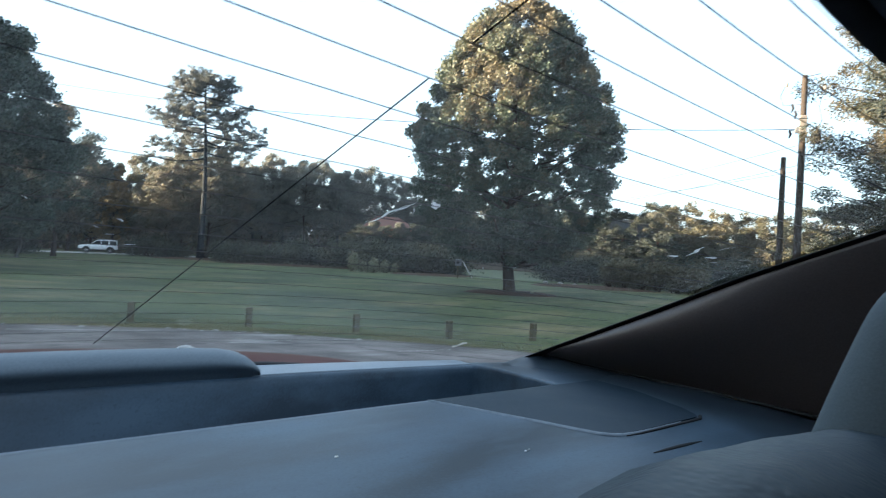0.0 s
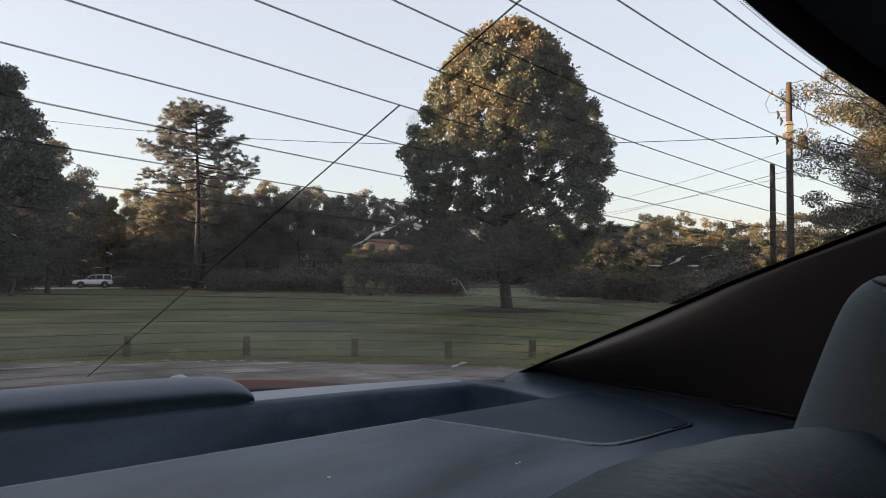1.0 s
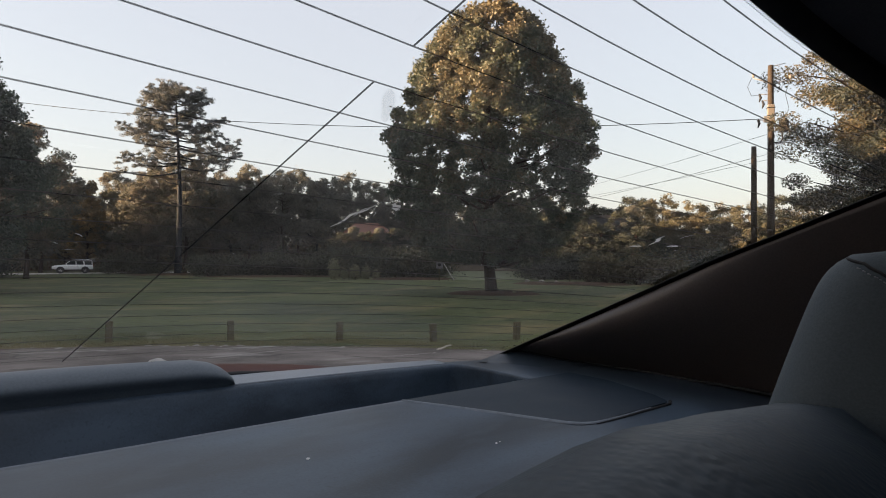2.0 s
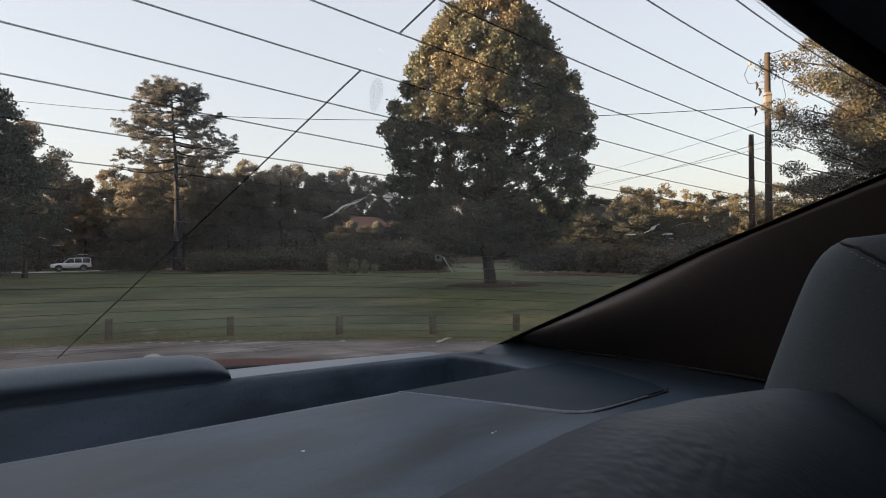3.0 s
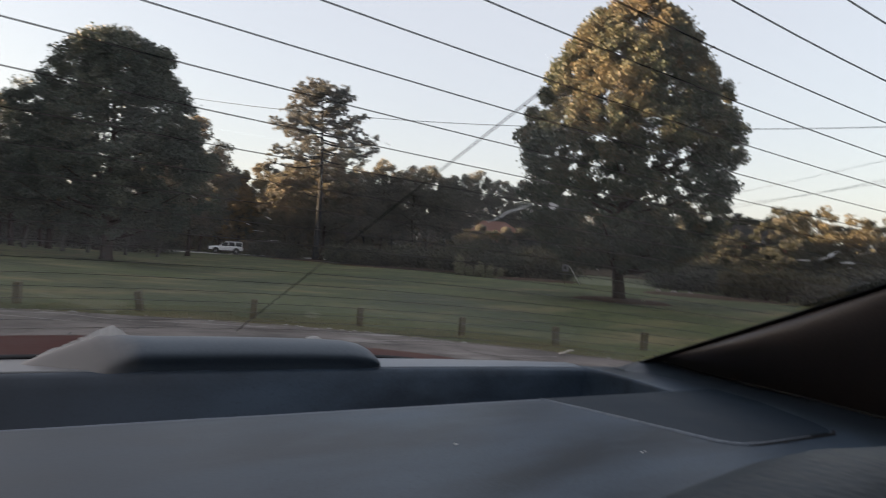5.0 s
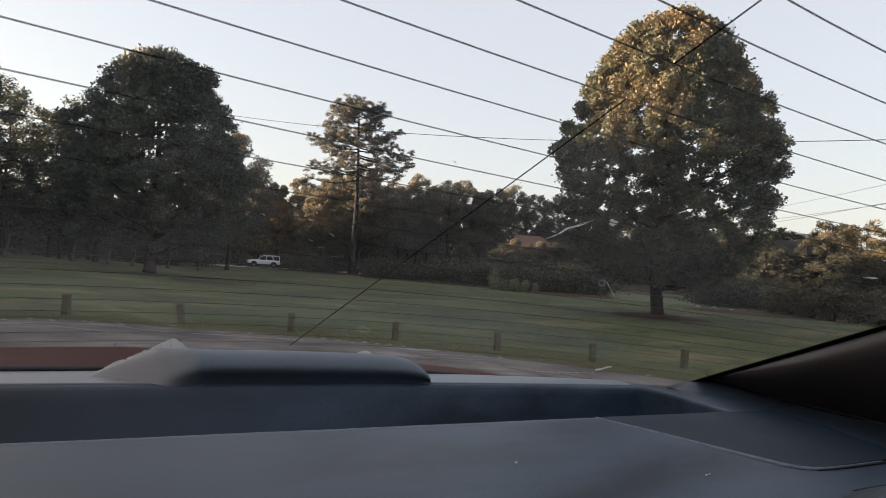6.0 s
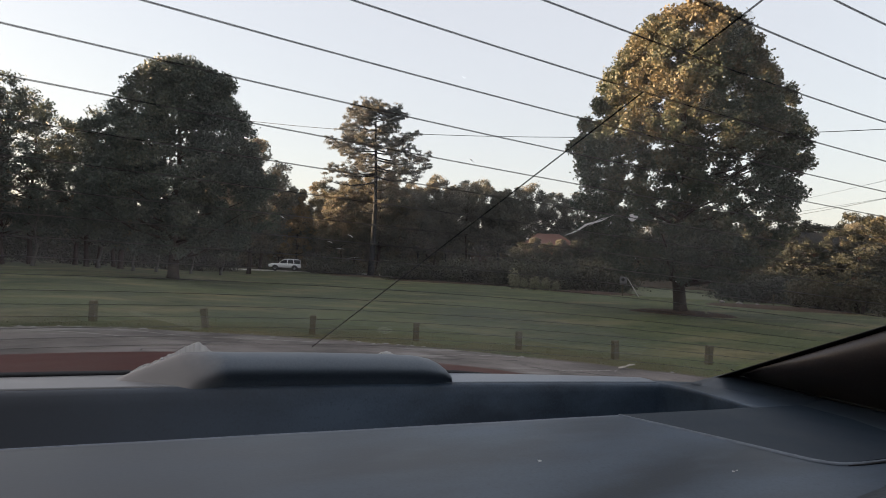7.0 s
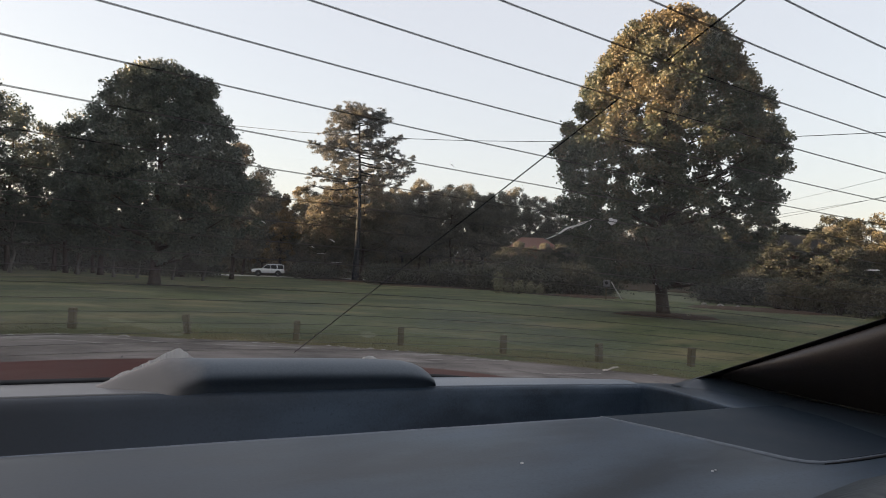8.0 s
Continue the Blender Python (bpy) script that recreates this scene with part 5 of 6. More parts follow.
W9 = broad_tree("woodland_tree", stand(67.0, 78.0), 9.4, 4.6, ROUND, 0.12, 170, 150, M_LEAF_OLIVE, 44, "rounded olive tree, low sun put into its gold tone", 0.20, 0.15, 0.05, "woodland trees", 0.14, 0.5, 0.34)
W10 = broad_tree("woodland_tree", stand(56.8, 82.0), 10.2, 4.8, ROUND, 0.12, 190, 150, M_LEAF_DUSK, 45, "deep green rounded tree, shade put into its leaf colour", 0.20, 0.15, 0.05, "woodland trees", 0.13, 0.5, 0.36)
PINES = [(W5, 27.9, 96, 0.96), (W6, 32.0, 97, 1.00), (W5, 34.4, 98, 1.04), (W6, 37.3, 95, 0.98), (W5, 38.9, 97, 1.02), (W6, 40.8, 96, 0.95), (W5, 43.0, 95, 0.92), (W6, 45.4, 94, 0.9), (W5, 25.8, 98, 1.0), (W6, 22.2, 98, 0.98), (W6, 29.4, 96, 1.0), (W4, 28.6, 94, 0.98), (W4, 31.2, 95, 0.92), (W4, 41.6, 94, 0.86), (W4, 44.0, 92, 0.88), (W4, 64.5, 80, 0.62)]
BROADLEAF_WEST = [(W2, -8.8, 60, 0.92), (W8, -7.0, 58, 0.98), (W2, -12.5, 57, 1.0), (W8, 0.4, 69, 0.92), (W8, 3.0, 72, 0.80), (W8, -4.6, 64, 1.0), (W1, 11.4, 82, 0.86), (W2, 14.6, 104, 0.95), (W1, 20.2, 103, 0.84), (W2, 19.6, 108, 0.92), (W1, -10.5, 60, 1.0), (W2, -16.0, 62, 1.05), (W1, -22.0, 60, 1.05), (W8, 2.0, 65, 0.88), (W3, 3.6, 66, 1.08), (W3, 16.2, 110, 1.0), (W8, 1.0, 66, 0.92)]
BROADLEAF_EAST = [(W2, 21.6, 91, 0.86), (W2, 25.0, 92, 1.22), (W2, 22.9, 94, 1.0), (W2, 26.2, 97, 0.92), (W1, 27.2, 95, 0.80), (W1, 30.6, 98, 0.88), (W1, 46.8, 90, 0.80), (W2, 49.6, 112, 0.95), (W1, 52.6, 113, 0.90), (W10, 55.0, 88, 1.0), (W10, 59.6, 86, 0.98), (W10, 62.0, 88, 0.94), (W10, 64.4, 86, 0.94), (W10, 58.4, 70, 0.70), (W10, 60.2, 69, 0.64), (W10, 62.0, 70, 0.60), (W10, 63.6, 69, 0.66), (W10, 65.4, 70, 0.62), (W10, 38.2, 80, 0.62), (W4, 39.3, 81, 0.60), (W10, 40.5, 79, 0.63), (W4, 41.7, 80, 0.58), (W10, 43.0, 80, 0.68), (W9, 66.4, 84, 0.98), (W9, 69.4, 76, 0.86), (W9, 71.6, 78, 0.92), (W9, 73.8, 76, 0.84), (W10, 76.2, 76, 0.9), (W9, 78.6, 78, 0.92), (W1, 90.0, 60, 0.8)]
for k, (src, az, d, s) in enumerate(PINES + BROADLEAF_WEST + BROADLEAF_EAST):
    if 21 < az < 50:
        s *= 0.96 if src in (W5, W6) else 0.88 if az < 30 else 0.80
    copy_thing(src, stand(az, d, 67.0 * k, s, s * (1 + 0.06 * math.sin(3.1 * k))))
# unseen trees added on the left to block the low sun
W7 = broad_tree("woodland_tree", stand(-80.0, 52.0), 17.0, 6.0, ROUND, 0.24, 180, 70, M_LEAF_WOOD, 38, "tall broadleaf tree added out of view to block the low sun", 0.26, 0.15, 0.05, "woodland trees", 0.13, 0.2, 0.24)
for k in range(27):
    x, y = -46 - 5 * math.sin(k * 2.4) + 0.4 * max(0, k - 14), -22 + 6.2 * k
    copy_thing(W7, pose(x, y, land(x, y), 0, 0, 50 * k) @ Matrix.Diagonal((1.3, 1.3, 1.02 + 0.05 * math.sin(k * 1.7), 1)))
for k in range(20):
    x, y = -60 - 4 * math.sin(k * 1.9), -30 + 7.5 * k
    copy_thing(W7, pose(x, y, land(x, y), 0, 0, 80 * k) @ Matrix.Diagonal((1.4, 1.4, 1.05, 1)))

# far woods behind, too many to count; unseen left stretch added against the sun
rng = np.random.default_rng(77)
cs = []
for az in np.arange(-118, 98, 0.30):
    d0 = 101 + 9 * smooth(6, 12, az) * smooth(30, 22, az) - 12 * smooth(45, 75, az) - 20 * smooth(5, -15, az) + 16 * smooth(46.5, 48, az) * smooth(57, 55, az)
    top = (8.4 - 2.4 * smooth(45, 70, az)) * (1 + 0.22 * noise.noise(Vector((az * 0.35, 1, 0))) + 0.12 * noise.noise(Vector((az * 1.3, 5, 0))))
    for _ in range(95):
        h = top * rng.random() ** 0.8
        d = d0 + rng.uniform(0, 7) + 2.5 * noise.noise(Vector((az * 0.5, h * 0.3, 9)))
        x, y, z = spot(az + rng.normal() * 0.25, d)
        cs.append((x, y, z + h))
cs = np.array(cs)
tagged(new("far_woods", leaf_mesh("far_woods", cs, rng.uniform(0.3, 0.65, len(cs)), M_LEAF_WOOD, rng, 0.1)), "dark dense woodland beyond the lawn", "woods", kind="stuff")


# solid dark core added behind the leaves to close gaps and block sun
def bank(az, w):
    d = 110 + 9 * smooth(6, 12, az) * smooth(30, 22, az) - 12 * smooth(45, 75, az) - 20 * smooth(5, -15, az) + 16 * smooth(46.5, 48, az) * smooth(57, 55, az)
    x, y, z = spot(az, d + 3 * w)
    return x, y, z - 0.5 + w * (4.6 - 1.4 * smooth(45, 70, az)) * (1 + 0.2 * noise.noise(Vector((az * 0.4, 1, 4)))) + 0.3 * noise.noise(Vector((az, w * 5, 0)))


tagged(put("woods_backdrop", *grid(bank, span(-120, 100, 441), span(0, 1, 9), (1.0, 3.0, -0.2)), M_MULCH), "dark solid backdrop added behind the trees", "bank", kind="structure")

# shrubs along the far edge of the lawn
S1 = shrub("shrub", stand(27.0, 75.0), 2.4, 2.4, M_SHRUB_DARK, 41, "dark rounded shrub at the foot of the trees", 3400, 0.125, "shrubs along the lawn")
S2 = shrub("pale_shrub", stand(37.6, 62.0, 0, 1.0, 0.72), 2.3, 0.46, M_SHRUB, 42, "pale green upright shrub beside the mulch", 1700, 0.12, "pale shrubs")
for k, (az, d, s) in enumerate([(28.8, 76, 1.05), (30.6, 75, 0.9), (32.6, 74, 1.1), (34.8, 73, 1.2), (37.0, 72, 1.15), (39.5, 71, 1.3), (42.0, 69, 1.35), (44.3, 66, 1.3), (46.2, 65, 1.2), (47.4, 108, 1.9), (49.4, 108, 1.9), (51.4, 108, 1.9), (53.4, 108, 1.9), (55.4, 108, 1.9), (20.5, 90, 1.1), (22.0, 88, 1.0), (26.0, 84, 0.8)]):
    copy_thing(S1, stand(az, d, 50 * k, s, s * (1.05 if k % 3 else 0.75)))
S3 = shrub("shrub", stand(56.6, 66.0), 3.0, 2.9, M_LEAF_DUSK, 43, "deep green shrub above the mulch, shade put into its leaf colour", 4200, 0.115, "shrubs along the lawn")
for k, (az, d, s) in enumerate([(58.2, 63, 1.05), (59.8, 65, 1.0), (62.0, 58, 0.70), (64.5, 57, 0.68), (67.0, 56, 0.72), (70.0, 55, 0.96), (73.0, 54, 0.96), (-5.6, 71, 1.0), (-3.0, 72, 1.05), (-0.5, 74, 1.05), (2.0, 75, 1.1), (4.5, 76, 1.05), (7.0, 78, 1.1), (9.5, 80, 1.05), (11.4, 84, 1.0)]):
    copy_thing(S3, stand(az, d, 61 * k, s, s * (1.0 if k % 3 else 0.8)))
for k, (az, d, s) in enumerate([(38.5, 62.2, 0.78), (39.4, 61.6, 1.0), (40.4, 62.3, 0.9), (41.4, 62.5, 0.7), (54.1, 36.4, 0.20)]):
    copy_thing(S2, stand(az, d, 77 * k, s, 0.72 * s))
S4 = shrub("olive_shrub", stand(60.8, 54.0), 2.3, 0.9, M_LEAF_OLIVE, 47, "upright olive-green shrub at the edge of the lawn", 1900, 0.12, "olive shrubs")
for k, (az, d, s) in enumerate([(62.2, 53.4, 1.05), (63.7, 53.0, 0.85), (65.0, 53.0, 1.1), (66.6, 52.6, 0.95), (68.2, 52.0, 1.0)]):
    copy_thing(S4, stand(az, d, 47 * k, s, s))


SMALL = [(0.34, 0.35), (0.45, 0.8), (0.6, 1.0), (0.8, 0.8), (1.0, 0.2)]
for k, (az, d, h) in enumerate([(4.5, 61, 6.2), (2.0, 62, 5.6), (-2.4, 60, 6.4), (6.3, 63, 5.8), (9.0, 66, 6.0), (11.4, 67, 5.8)]):
    broad_tree("small_tree", stand(az, d, 40 * k), h, 2.3, SMALL, 0.13, 26, 120, M_LEAF_DARK, 60 + k, "small pale-stemmed tree in the shade of the woodland edge", 0.13, 0.10, 0.0, "small trees", bark=M_PALEBARK)

# mulch beds
def bed(az, d, rx, ry, turn, label):
    x0, y0, _ = spot(az, d)
    verts, faces, n = [], [], 40
    for ring, (f, up) in enumerate(((0.0, 0.18), (0.55, 0.16), (0.85, 0.10), (1.0, -0.03))):
        for k in range(n if f else 1):
            a = 2 * math.pi * k / n
            w = f * (1 + 0.10 * noise.noise(Vector((math.cos(a) * 2, math.sin(a) * 2, az))))
            dx, dy = rx * w * math.cos(a), ry * w * math.sin(a)
            x, y = x0 + dx * math.cos(turn) - dy * math.sin(turn), y0 + dx * math.sin(turn) + dy * math.cos(turn)
            verts.append((x, y, land(x, y) + up))
    faces = [(0, 1 + k, 1 + (k + 1) % n) for k in range(n)]
    for r in range(2):
        faces += [(1 + r * n + k, 1 + (r + 1) * n + k, 1 + (r + 1) * n + (k + 1) % n, 1 + r * n + (k + 1) % n) for k in range(n)]
    tagged(put("mulch_bed", verts, faces, M_MULCH), label, "mulch bed", kind="structure")


bed(52.2, 37.2, 2.9, 2.0, -0.9, "brown mulch ring round the tree's foot")
bed(25.0, 84.0, 7.0, 3.0, radians(-25), "brown mulch bed under the tall pine")
bed(35.5, 72.0, 12.5, 2.6, radians(-38), "brown mulch bed along the shrubs")
bed(45.0, 62.0, 4.6, 2.4, radians(-40), "brown mulch bed along the shrubs")
bed(59.2, 52.5, 5.2, 2.6, radians(-58), "brown mulch bed along the shrubs")


# ---- far drive, white car, house, sign ----
def drive(a, w):
    az = 12.0 + 24 * a
    x, y, z = spot(az, 94.5 + 6.0 * w + 1.0 * math.sin(a * 3))
    return x, y, z + 0.05


tagged(put("road", *grid(drive, span(0, 1, 41), span(0, 1, 4), (0, 0, -0.2)), M_FARROAD), "pale concrete road beyond the lawn", "road", kind="structure")


def glade(a, w):
    x, y, z = spot(48.0 + 7.0 * a, 58 + 44 * w)
    return x, y, z + 0.03 + 0.05 * math.sin(math.pi * w) + 0.02 * noise.noise(Vector((a * 9, w * 9, 0)))


tagged(put("glade", *grid(glade, span(0, 1, 31), span(0, 1, 13), (0, 0, -0.12)), M_GLADE), "paler mown grass running back between the trees", "lawn", kind="structure")


def dry_strip(a, w):
    x, y, z = spot(46.5 + 9.5 * a, 101 + 3.5 * w)
    return x, y, z + 0.02 + 1.25 * w + 0.15 * noise.noise(Vector((a * 14, w * 3, 4)))


tagged(put("dry_bank", *grid(dry_strip, span(0, 1, 61), span(0, 1, 7), (0, 0.4, -0.3)), M_DRYBANK), "dry brown grass bank behind the glade", "bank", kind="structure")

sx_, sy_, sz_ = spot(16.7, 97.0)
suv = thing("suv", pose(sx_, sy_, sz_ + 0.05, 0, 0, -17.0 + 180), "white sport utility vehicle on the far road", "car")


def loft(stations, n=20):
    """A closed body from cross sections: x along, half width, bottom, top, roundness."""
    verts, faces = [], []
    for x, hw, z0, z1, e in stations:
        for k in range(n):
            a = 2 * math.pi * k / n
            c, s = math.cos(a), math.sin(a)
            verts.append((x, math.copysign(abs(c) ** e, c) * hw, (z0 + z1) / 2 + math.copysign(abs(s) ** e, s) * (z1 - z0) / 2))
    for i in range(len(stations) - 1):
        faces += [(i * n + k, i * n + (k + 1) % n, (i + 1) * n + (k + 1) % n, (i + 1) * n + k) for k in range(n)]
    faces += [tuple(reversed(range(n))), tuple((len(stations) - 1) * n + k for k in range(n))]
    return verts, faces


put("body", *loft([(-2.36, 0.80, 0.60, 1.02, 0.30), (-2.28, 0.92, 0.52, 1.14, 0.28), (-1.2, 0.95, 0.48, 1.17, 0.26), (0.7, 0.95, 0.48, 1.16, 0.26), (1.15, 0.94, 0.50, 1.14, 0.28), (2.1, 0.92, 0.55, 1.06, 0.30), (2.38, 0.84, 0.60, 0.96, 0.34)]), M_WHITE, suv)
put("roof", *loft([(-2.20, 0.74, 1.70, 1.78, 0.5), (-1.9, 0.76, 1.70, 1.83, 0.5), (-0.6, 0.76, 1.70, 1.84, 0.5), (0.10, 0.74, 1.68, 1.79, 0.5), (0.34, 0.72, 1.66, 1.70, 0.5)]), M_WHITE, suv)
put("cabin", *loft([(-2.33, 0.78, 1.08, 1.22, 0.30), (-2.20, 0.79, 1.08, 1.72, 0.30), (-1.7, 0.79, 1.08, 1.74, 0.30), (0.12, 0.78, 1.08, 1.73, 0.30), (0.34, 0.77, 1.08, 1.66, 0.32), (1.02, 0.77, 1.08, 1.16, 0.36)]), M_CARGLASS, suv, "dark tinted glass of the cabin")
for sy in (-1, 1):
    for x0, x1, wide in ((-2.24, -2.20, 0.10), (-1.30, -1.24, 0.12), (-0.36, -0.34, 0.08), (0.98, 0.24, 0.09)):
        put("roof_post", *grid(lambda a, w: (x0 + (x1 - x0) * w + wide * (a - 0.5), sy * (0.806 - 0.03 * w), 1.12 + 0.60 * w), span(0, 1, 3), span(0, 1, 5), (0, sy * -0.05, 0)), M_WHITE, suv)
    put("sill", *loft([(-0.92, 0.05, 0.38, 0.52, 0.5), (0.92, 0.05, 0.38, 0.52, 0.5)], 8), M_TRIM, suv).location = (0, sy * 0.90, 0)
    part("headlamp", box(0.12, 0.26, 0.16, (2.28, sy * 0.64, 0.84), 0.03), M_LENS, suv)
    part("tail_lamp", box(0.08, 0.16, 0.34, (-2.32, sy * 0.76, 0.98), 0.02), M_REDLENS, suv)
    part("roof_rail", box(1.7, 0.05, 0.05, (-0.95, sy * 0.60, 1.87), 0.015), M_TRIM, suv)
    part("door_handle", box(0.18, 0.03, 0.03, (-0.50, sy * 0.955, 0.98), 0.01), M_TRIM, suv)
    part("wing_mirror", box(0.12, 0.20, 0.14, (0.72, sy * 0.98, 1.20), 0.04), M_WHITE, suv)
    for x in (-1.42, 1.42):
        bm = bmesh.new()
        bmesh.ops.create_cone(bm, cap_ends=True, segments=28, radius1=0.47, radius2=0.47, depth=0.10, matrix=Matrix.Translation((x, sy * 0.915, 0.46)) @ Matrix.Rotation(radians(90), 4, "X"))
        part("wheel_arch", bm, M_TYRE, suv)
        w = wheel(suv, (x, sy * 0.87, 0.38), 0.39, 0.25)
        w.rotation_euler = (0, 0, radians(90))
part("bumper", box(0.20, 1.66, 0.28, (2.36, 0, 0.56), 0.06), M_TRIM, suv)
part("bumper", box(0.20, 1.66, 0.24, (-2.34, 0, 0.56), 0.06), M_TRIM, suv)
part("grille", box(0.06, 0.86, 0.22, (2.37, 0, 0.82), 0.02), M_GAP, suv)

def house(az, d, turn, wide, eave, ridge, roof_mat, windows, label):
    """A hipped brick house: walls, roof with overhanging eaves, and framed windows on the side towards the lawn."""
    x, y, z = spot(az, d)
    ob = thing("house", pose(x, y, z, 0, 0, turn), label, "house")
    half, deep = wide / 2, 3.2
    part("wall", box(wide, 2 * deep, eave + 0.4, (0, 0, eave / 2 - 0.2), 0.02), M_BRICK, ob)
    bm = bmesh.new()
    rv = [bm.verts.new(p) for p in ((-half - 0.5, -deep - 0.5, eave), (half + 0.5, -deep - 0.5, eave), (half + 0.5, deep + 0.5, eave), (-half - 0.5, deep + 0.5, eave), (-half + 1.6, 0, ridge), (half - 1.6, 0, ridge))]
    for f in ((0, 1, 5, 4), (2, 3, 4, 5), (1, 2, 5), (3, 0, 4), (3, 2, 1, 0)):
        bm.faces.new([rv[i] for i in f])
    part("roof", bm, roof_mat, ob)
    part("fascia", box(wide + 1.0, 0.06, 0.20, (0, -deep - 0.54, eave - 0.08), 0.01), M_DIRT, ob)
    for wx, wz in windows:
        w = part("window", box(1.0, 0.08, 1.3, (wx, -deep - 0.02, wz), 0.02), M_FARROAD, ob, "pale window frame")
        part("pane", box(0.84, 0.04, 1.14, (wx, -deep - 0.07, wz), 0.01), M_CARGLASS, w)


house(40.5, 92.0, -34, 6.4, 5.6, 7.3, M_ROOF, ((-1.9, 1.7), (1.9, 1.7), (-1.5, 4.3), (1.5, 4.3)), "brick house with a reddish roof among the trees")
house(61.6, 76.0, -58, 9.8, 5.2, 7.3, M_SLATE, ((-3.4, 1.6), (-1.2, 1.6), (1.2, 1.6), (3.4, 1.6)), "brick house with a dark roof behind the shrubs")

gx, gy, gz = spot(47.2, 58.0)
box_post = thing("mailbox", pose(gx, gy, gz, 0, 0, -47), "dull grey weathered mailbox on a timber post beside the glade", "mailbox")
part("post", box(0.12, 0.12, 1.3, (0, 0, 0.55), 0.01), M_POST, box_post)
part("box", box(0.62, 0.42, 0.62, (0.02, 0, 1.45), 0.06, 3), M_STEEL, box_post, "dull grey box")
bm = bmesh.new()
bmesh.ops.create_cone(bm, cap_ends=True, segments=20, radius1=0.15, radius2=0.15, depth=0.03, matrix=Matrix.Translation((0.0, -0.22, 1.50)) @ Matrix.Rotation(radians(90), 4, "X"))
part("opening", bm, M_GAP, box_post, "round dark opening")
kx, ky, kz = spot(48.0, 58.2)
stick = thing("leaning_stick", pose(kx, ky, kz, 0, 0, -47), "pale straight stick leaning by the mailbox", "stick")
put("shaft", *tube([(0.62, 0, -0.05), (0.10, 0.05, 0.80), (-0.40, 0.1, 1.62)], [0.045, 0.042, 0.036], 7), M_FARROAD, stick)
for k, (az, d, size) in enumerate(((56.6, 54.5, 0.26), (57.9, 54.2, 0.20), (55.3, 56.0, 0.22))):
    bm = bmesh.new()
    bmesh.ops.create_icosphere(bm, subdivisions=3, radius=size)
    for v in bm.verts:
        v.co += v.co * 0.35 * noise.noise(v.co * 4 + Vector((k * 7.0, 0, 0)))
    bmesh.ops.scale(bm, vec=(1.15, 0.8, 0.55), verts=bm.verts)
    rock = bpy.data.meshes.new("stone")
    bm.to_mesh(rock)
    bm.free()
    rock.materials.append(M_GRAVEL)
    x, y, z = spot(az, d)
    tagged(new("stone", rock), "pale rounded stone on the brown mulch bed", "stone", "pale stones").matrix_basis = pose(x, y, z + 0.14, 0, 0, 40 * k)
x, y, z = spot(59.1, 53.6)
stake = thing("garden_stake", pose(x, y, z), "thin pale wooden stake in the mulch bed", "stake")
put("shaft", *tube([(0, 0, -0.1), (0.01, 0, 0.4), (0, 0.01, 0.95)], [0.04, 0.038, 0.034], 6), M_POST, stake)
part("cap", box(0.20, 0.05, 0.10, (0, 0, 0.93), 0.01), M_POST, stake)

# ---- utility poles and wires ----
PD = 38.0
px, py, pz = spot(75.42, PD)
pole = thing("utility_pole", pose(px, py, pz, 0, 0, -60), "weathered timber utility pole with crossarm and transformer", "utility pole")
PH = 11.48 - pz
put("shaft", *tube([(0, 0, PH * k / 8 - 0.5) for k in range(9)] + [(0, 0, PH)], [0.21 - 0.008 * k for k in range(10)], 12), M_POLE, pole)
def strut(name, a, b, r, mat):
    return put(name, *tube([a, Vector(a).lerp(Vector(b), 0.5), b], r, 6), mat, pole)


def insulator(x, z):
    return put("insulator", *tube([(x, 0.05, z), (x, 0.05, z + 0.08), (x, 0.05, z + 0.12), (x, 0.05, z + 0.20), (x, 0.05, z + 0.24)], [0.03, 0.09, 0.05, 0.10, 0.04], 10), M_CERAMIC, pole)


strut("arm", (0.0, 0.0, PH - 0.95), (-0.85, 0.05, PH - 0.62), 0.035, M_STEEL)
insulator(-0.85, PH - 0.62)
strut("arm", (0.0, 0.0, PH - 1.05), (1.0, 0.05, PH - 0.78), 0.035, M_STEEL)
insulator(1.0, PH - 0.78)
strut("arm", (0.1, 0.0, PH - 0.05), (0.75, 0.05, PH + 0.10), 0.02, M_STEEL)
for x, z in ((-0.55, PH - 1.60), (-0.40, PH - 1.95), (-0.62, PH - 3.0)):
    put("fuse", *tube([(x, 0.1, z + 0.1), (x + 0.08, 0.1, z - 0.12), (x, 0.1, z - 0.34)], [0.05, 0.07, 0.03], 8), M_WIRE, pole)
    strut("arm", (0.0, 0.05, z + 0.05), (x, 0.1, z + 0.08), 0.025, M_STEEL)
put("lead", *tube([(-0.85, 0.05, PH - 0.40), (-1.15, 0.05, PH - 1.1), (-0.95, 0.05, PH - 1.6), (-0.55, 0.1, PH - 1.55)], 0.014, 5), M_WIRE, pole)
put("lead", *tube([(1.0, 0.05, PH - 0.55), (0.75, 0.05, PH - 1.6), (0.90, 0.0, PH - 2.4), (0.62, -0.1, PH - 2.95)], 0.014, 5), M_WIRE, pole)
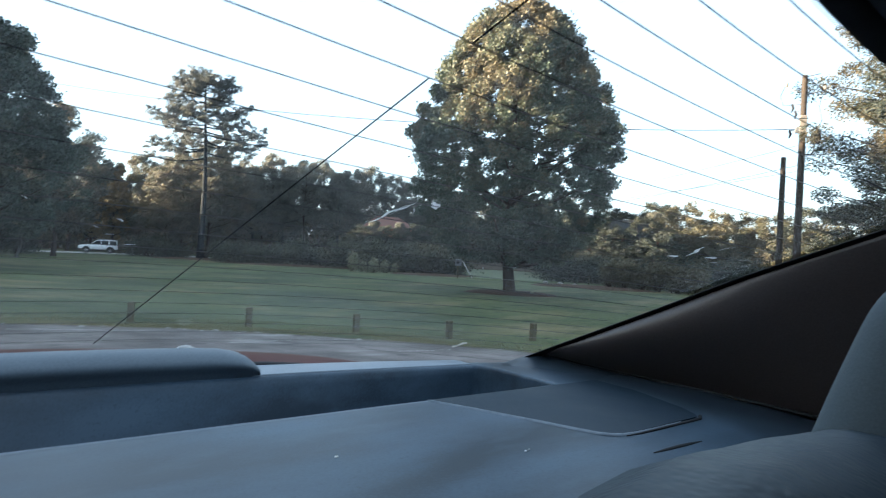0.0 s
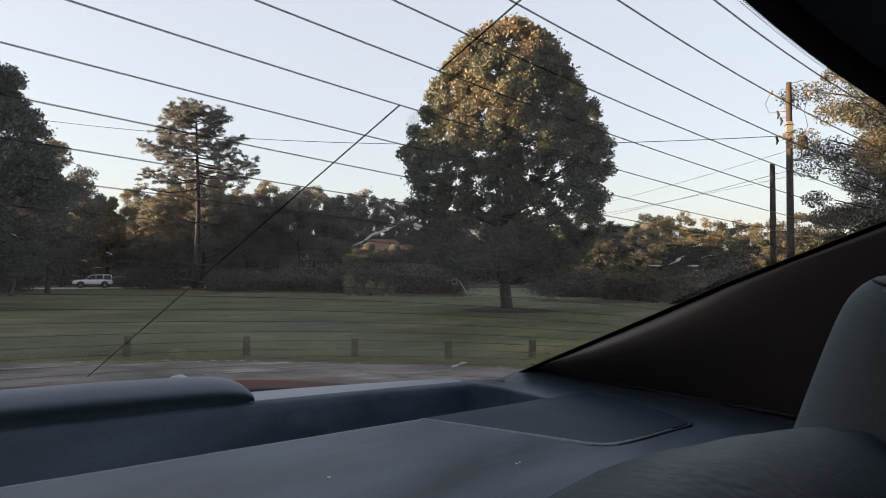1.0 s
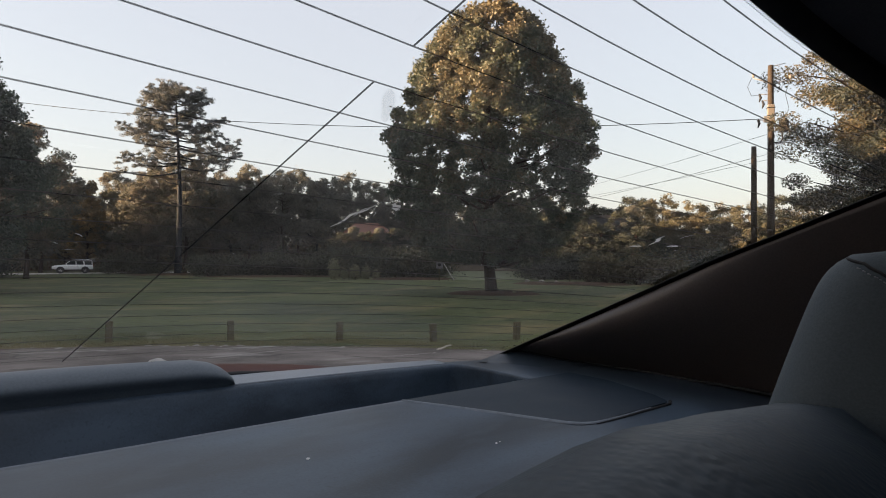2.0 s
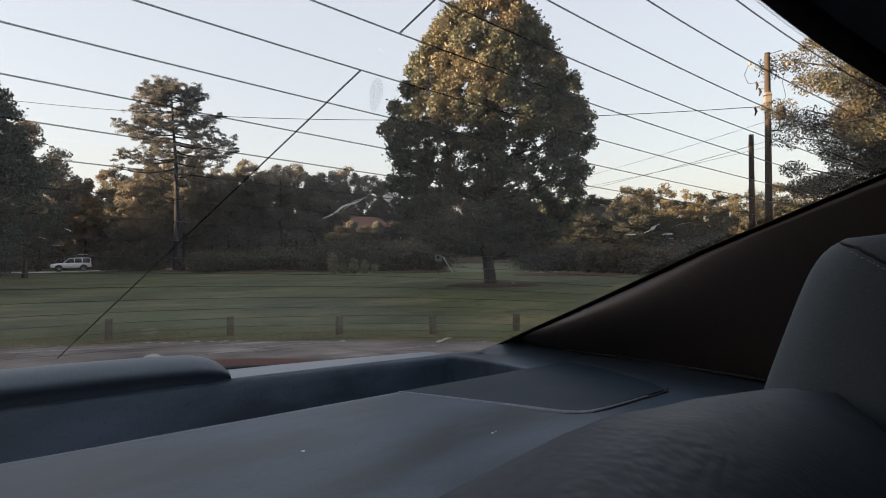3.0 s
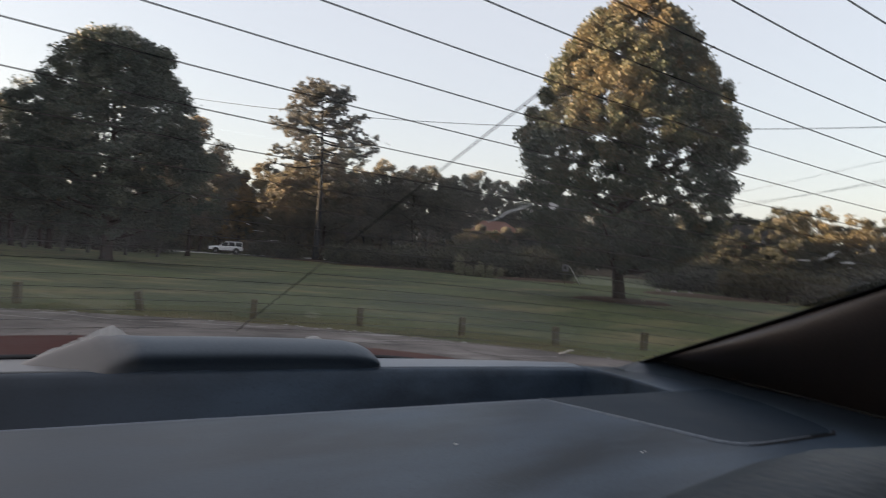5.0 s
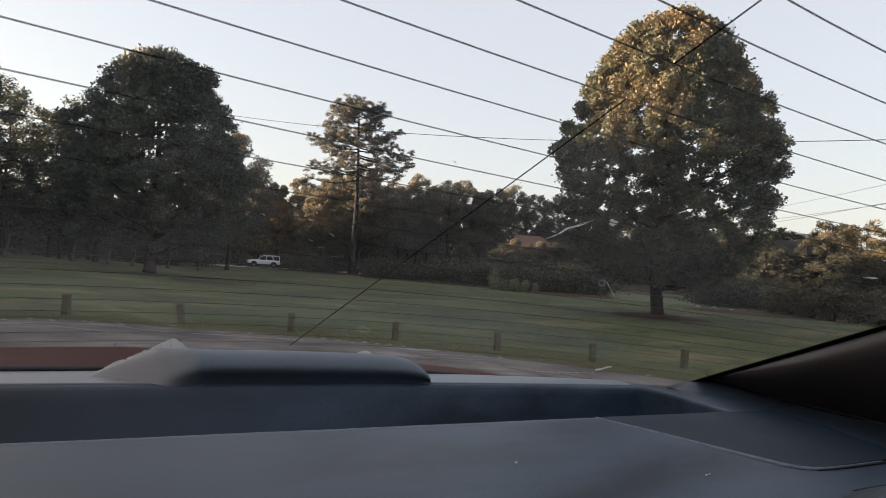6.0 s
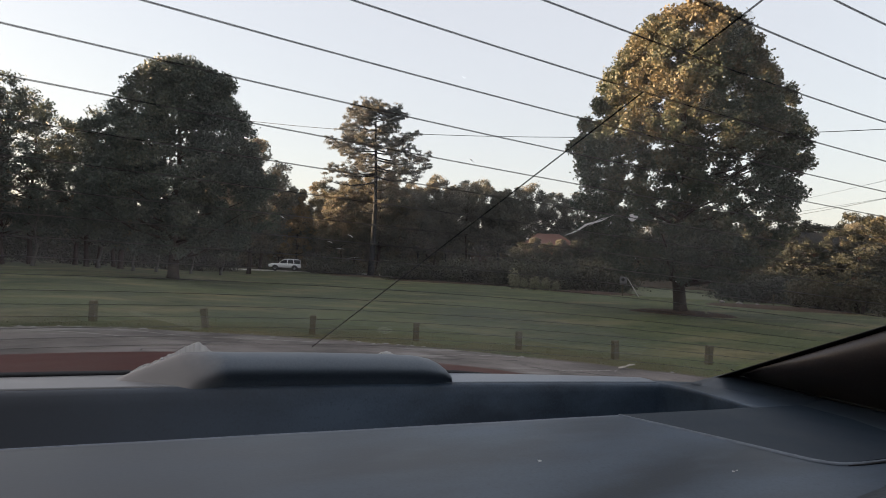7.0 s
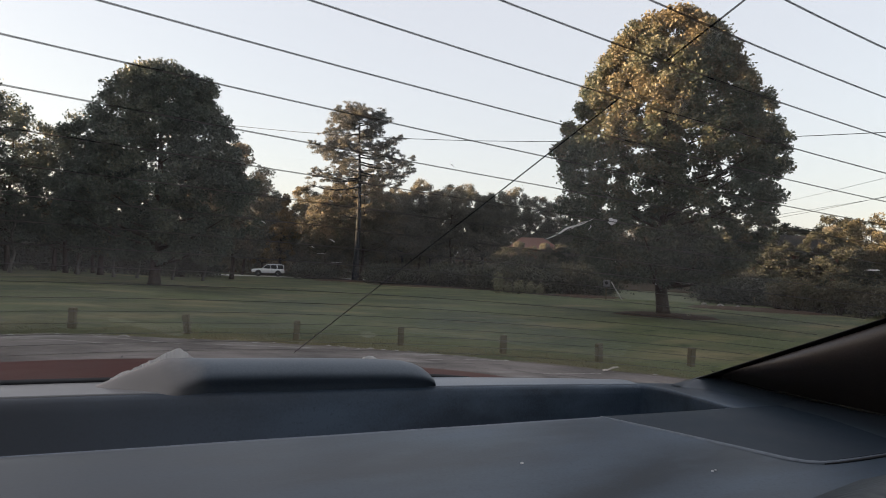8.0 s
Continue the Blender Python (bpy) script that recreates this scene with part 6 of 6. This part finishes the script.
put("transformer", *tube([(0.62, -0.1, PH - 3.65), (0.62, -0.1, PH - 3.60), (0.62, -0.1, PH - 3.08), (0.62, -0.1, PH - 3.02), (0.62, -0.1, PH - 2.95)], [0.20, 0.25, 0.25, 0.22, 0.08], 18), M_WIRE, pole, "dark steel transformer drum")
part("bracket", box(0.6, 0.08, 0.08, (0.35, -0.05, PH - 3.3), 0.01), M_STEEL, pole)
put("conduit", *tube([(0.55, -0.1, PH - 3.65), (0.55, -0.1, PH - 4.05), (0.40, -0.1, PH - 4.25), (0.15, -0.05, PH - 4.2)], 0.04, 6), M_WIRE, pole)
part("junction_box", box(0.34, 0.24, 0.95, (-0.05, -0.20, PH - 2.65), 0.03), M_CERAMIC, pole, "weathered beige junction box")
for z in (0.30, -0.12):
    part("strap", box(0.40, 0.30, 0.05, (-0.05, -0.18, PH - 2.65 + z), 0.008), M_WIRE, pole)
part("meter", box(0.20, 0.14, 0.34, (-0.30, -0.16, PH - 2.95), 0.03), M_STEEL, pole, "small grey meter case")
qx, qy, qz = spot(74.18, 40.0)
stub = thing("utility_pole", pose(qx, qy, qz), "short bare timber pole beside the utility pole", "utility pole")
Q2 = 1.18 + 40.0 * math.tan(radians(8.9)) - qz
put("shaft", *tube([(0, 0, Q2 * k / 6 - 0.5) for k in range(7)] + [(0, 0, Q2)], [0.19 - 0.008 * k for k in range(8)], 12), M_POLE, stub)


def wire(a, b, sag, r=0.014):
    a, b = Vector(a), Vector(b)
    pts = [a.lerp(b, t) - Vector((0, 0, 4 * sag * t * (1 - t))) for t in span(0, 1, 25)]
    tagged(put("overhead_wire", *tube(pts, r, 5), M_WIRE), "thin dark overhead wire hung from the pole", "wire", "overhead wires")


TOP = Vector((px, py, 0))
wire(TOP + Vector((0, 0, 8.6)), (*spot(4.0, 66.0)[:2], 14.8), 1.8, 0.020)
wire((qx, qy, 6.8), (66, 50, 6.6), 0.4)
wire(TOP + Vector((0, 0, 7.8)), (64, 52, 7.4), 0.5, 0.010)
wire(TOP + Vector((0, 0, 6.4)), (62, 56, 6.2), 0.4, 0.010)
wire((qx, qy, 6.9), TOP + Vector((0, 0, 6.8)), 0.1, 0.012)
wire(TOP + Vector((0, 0, 7.2)), (*spot(100, 36)[:2], 8.8), 0.5, 0.016)
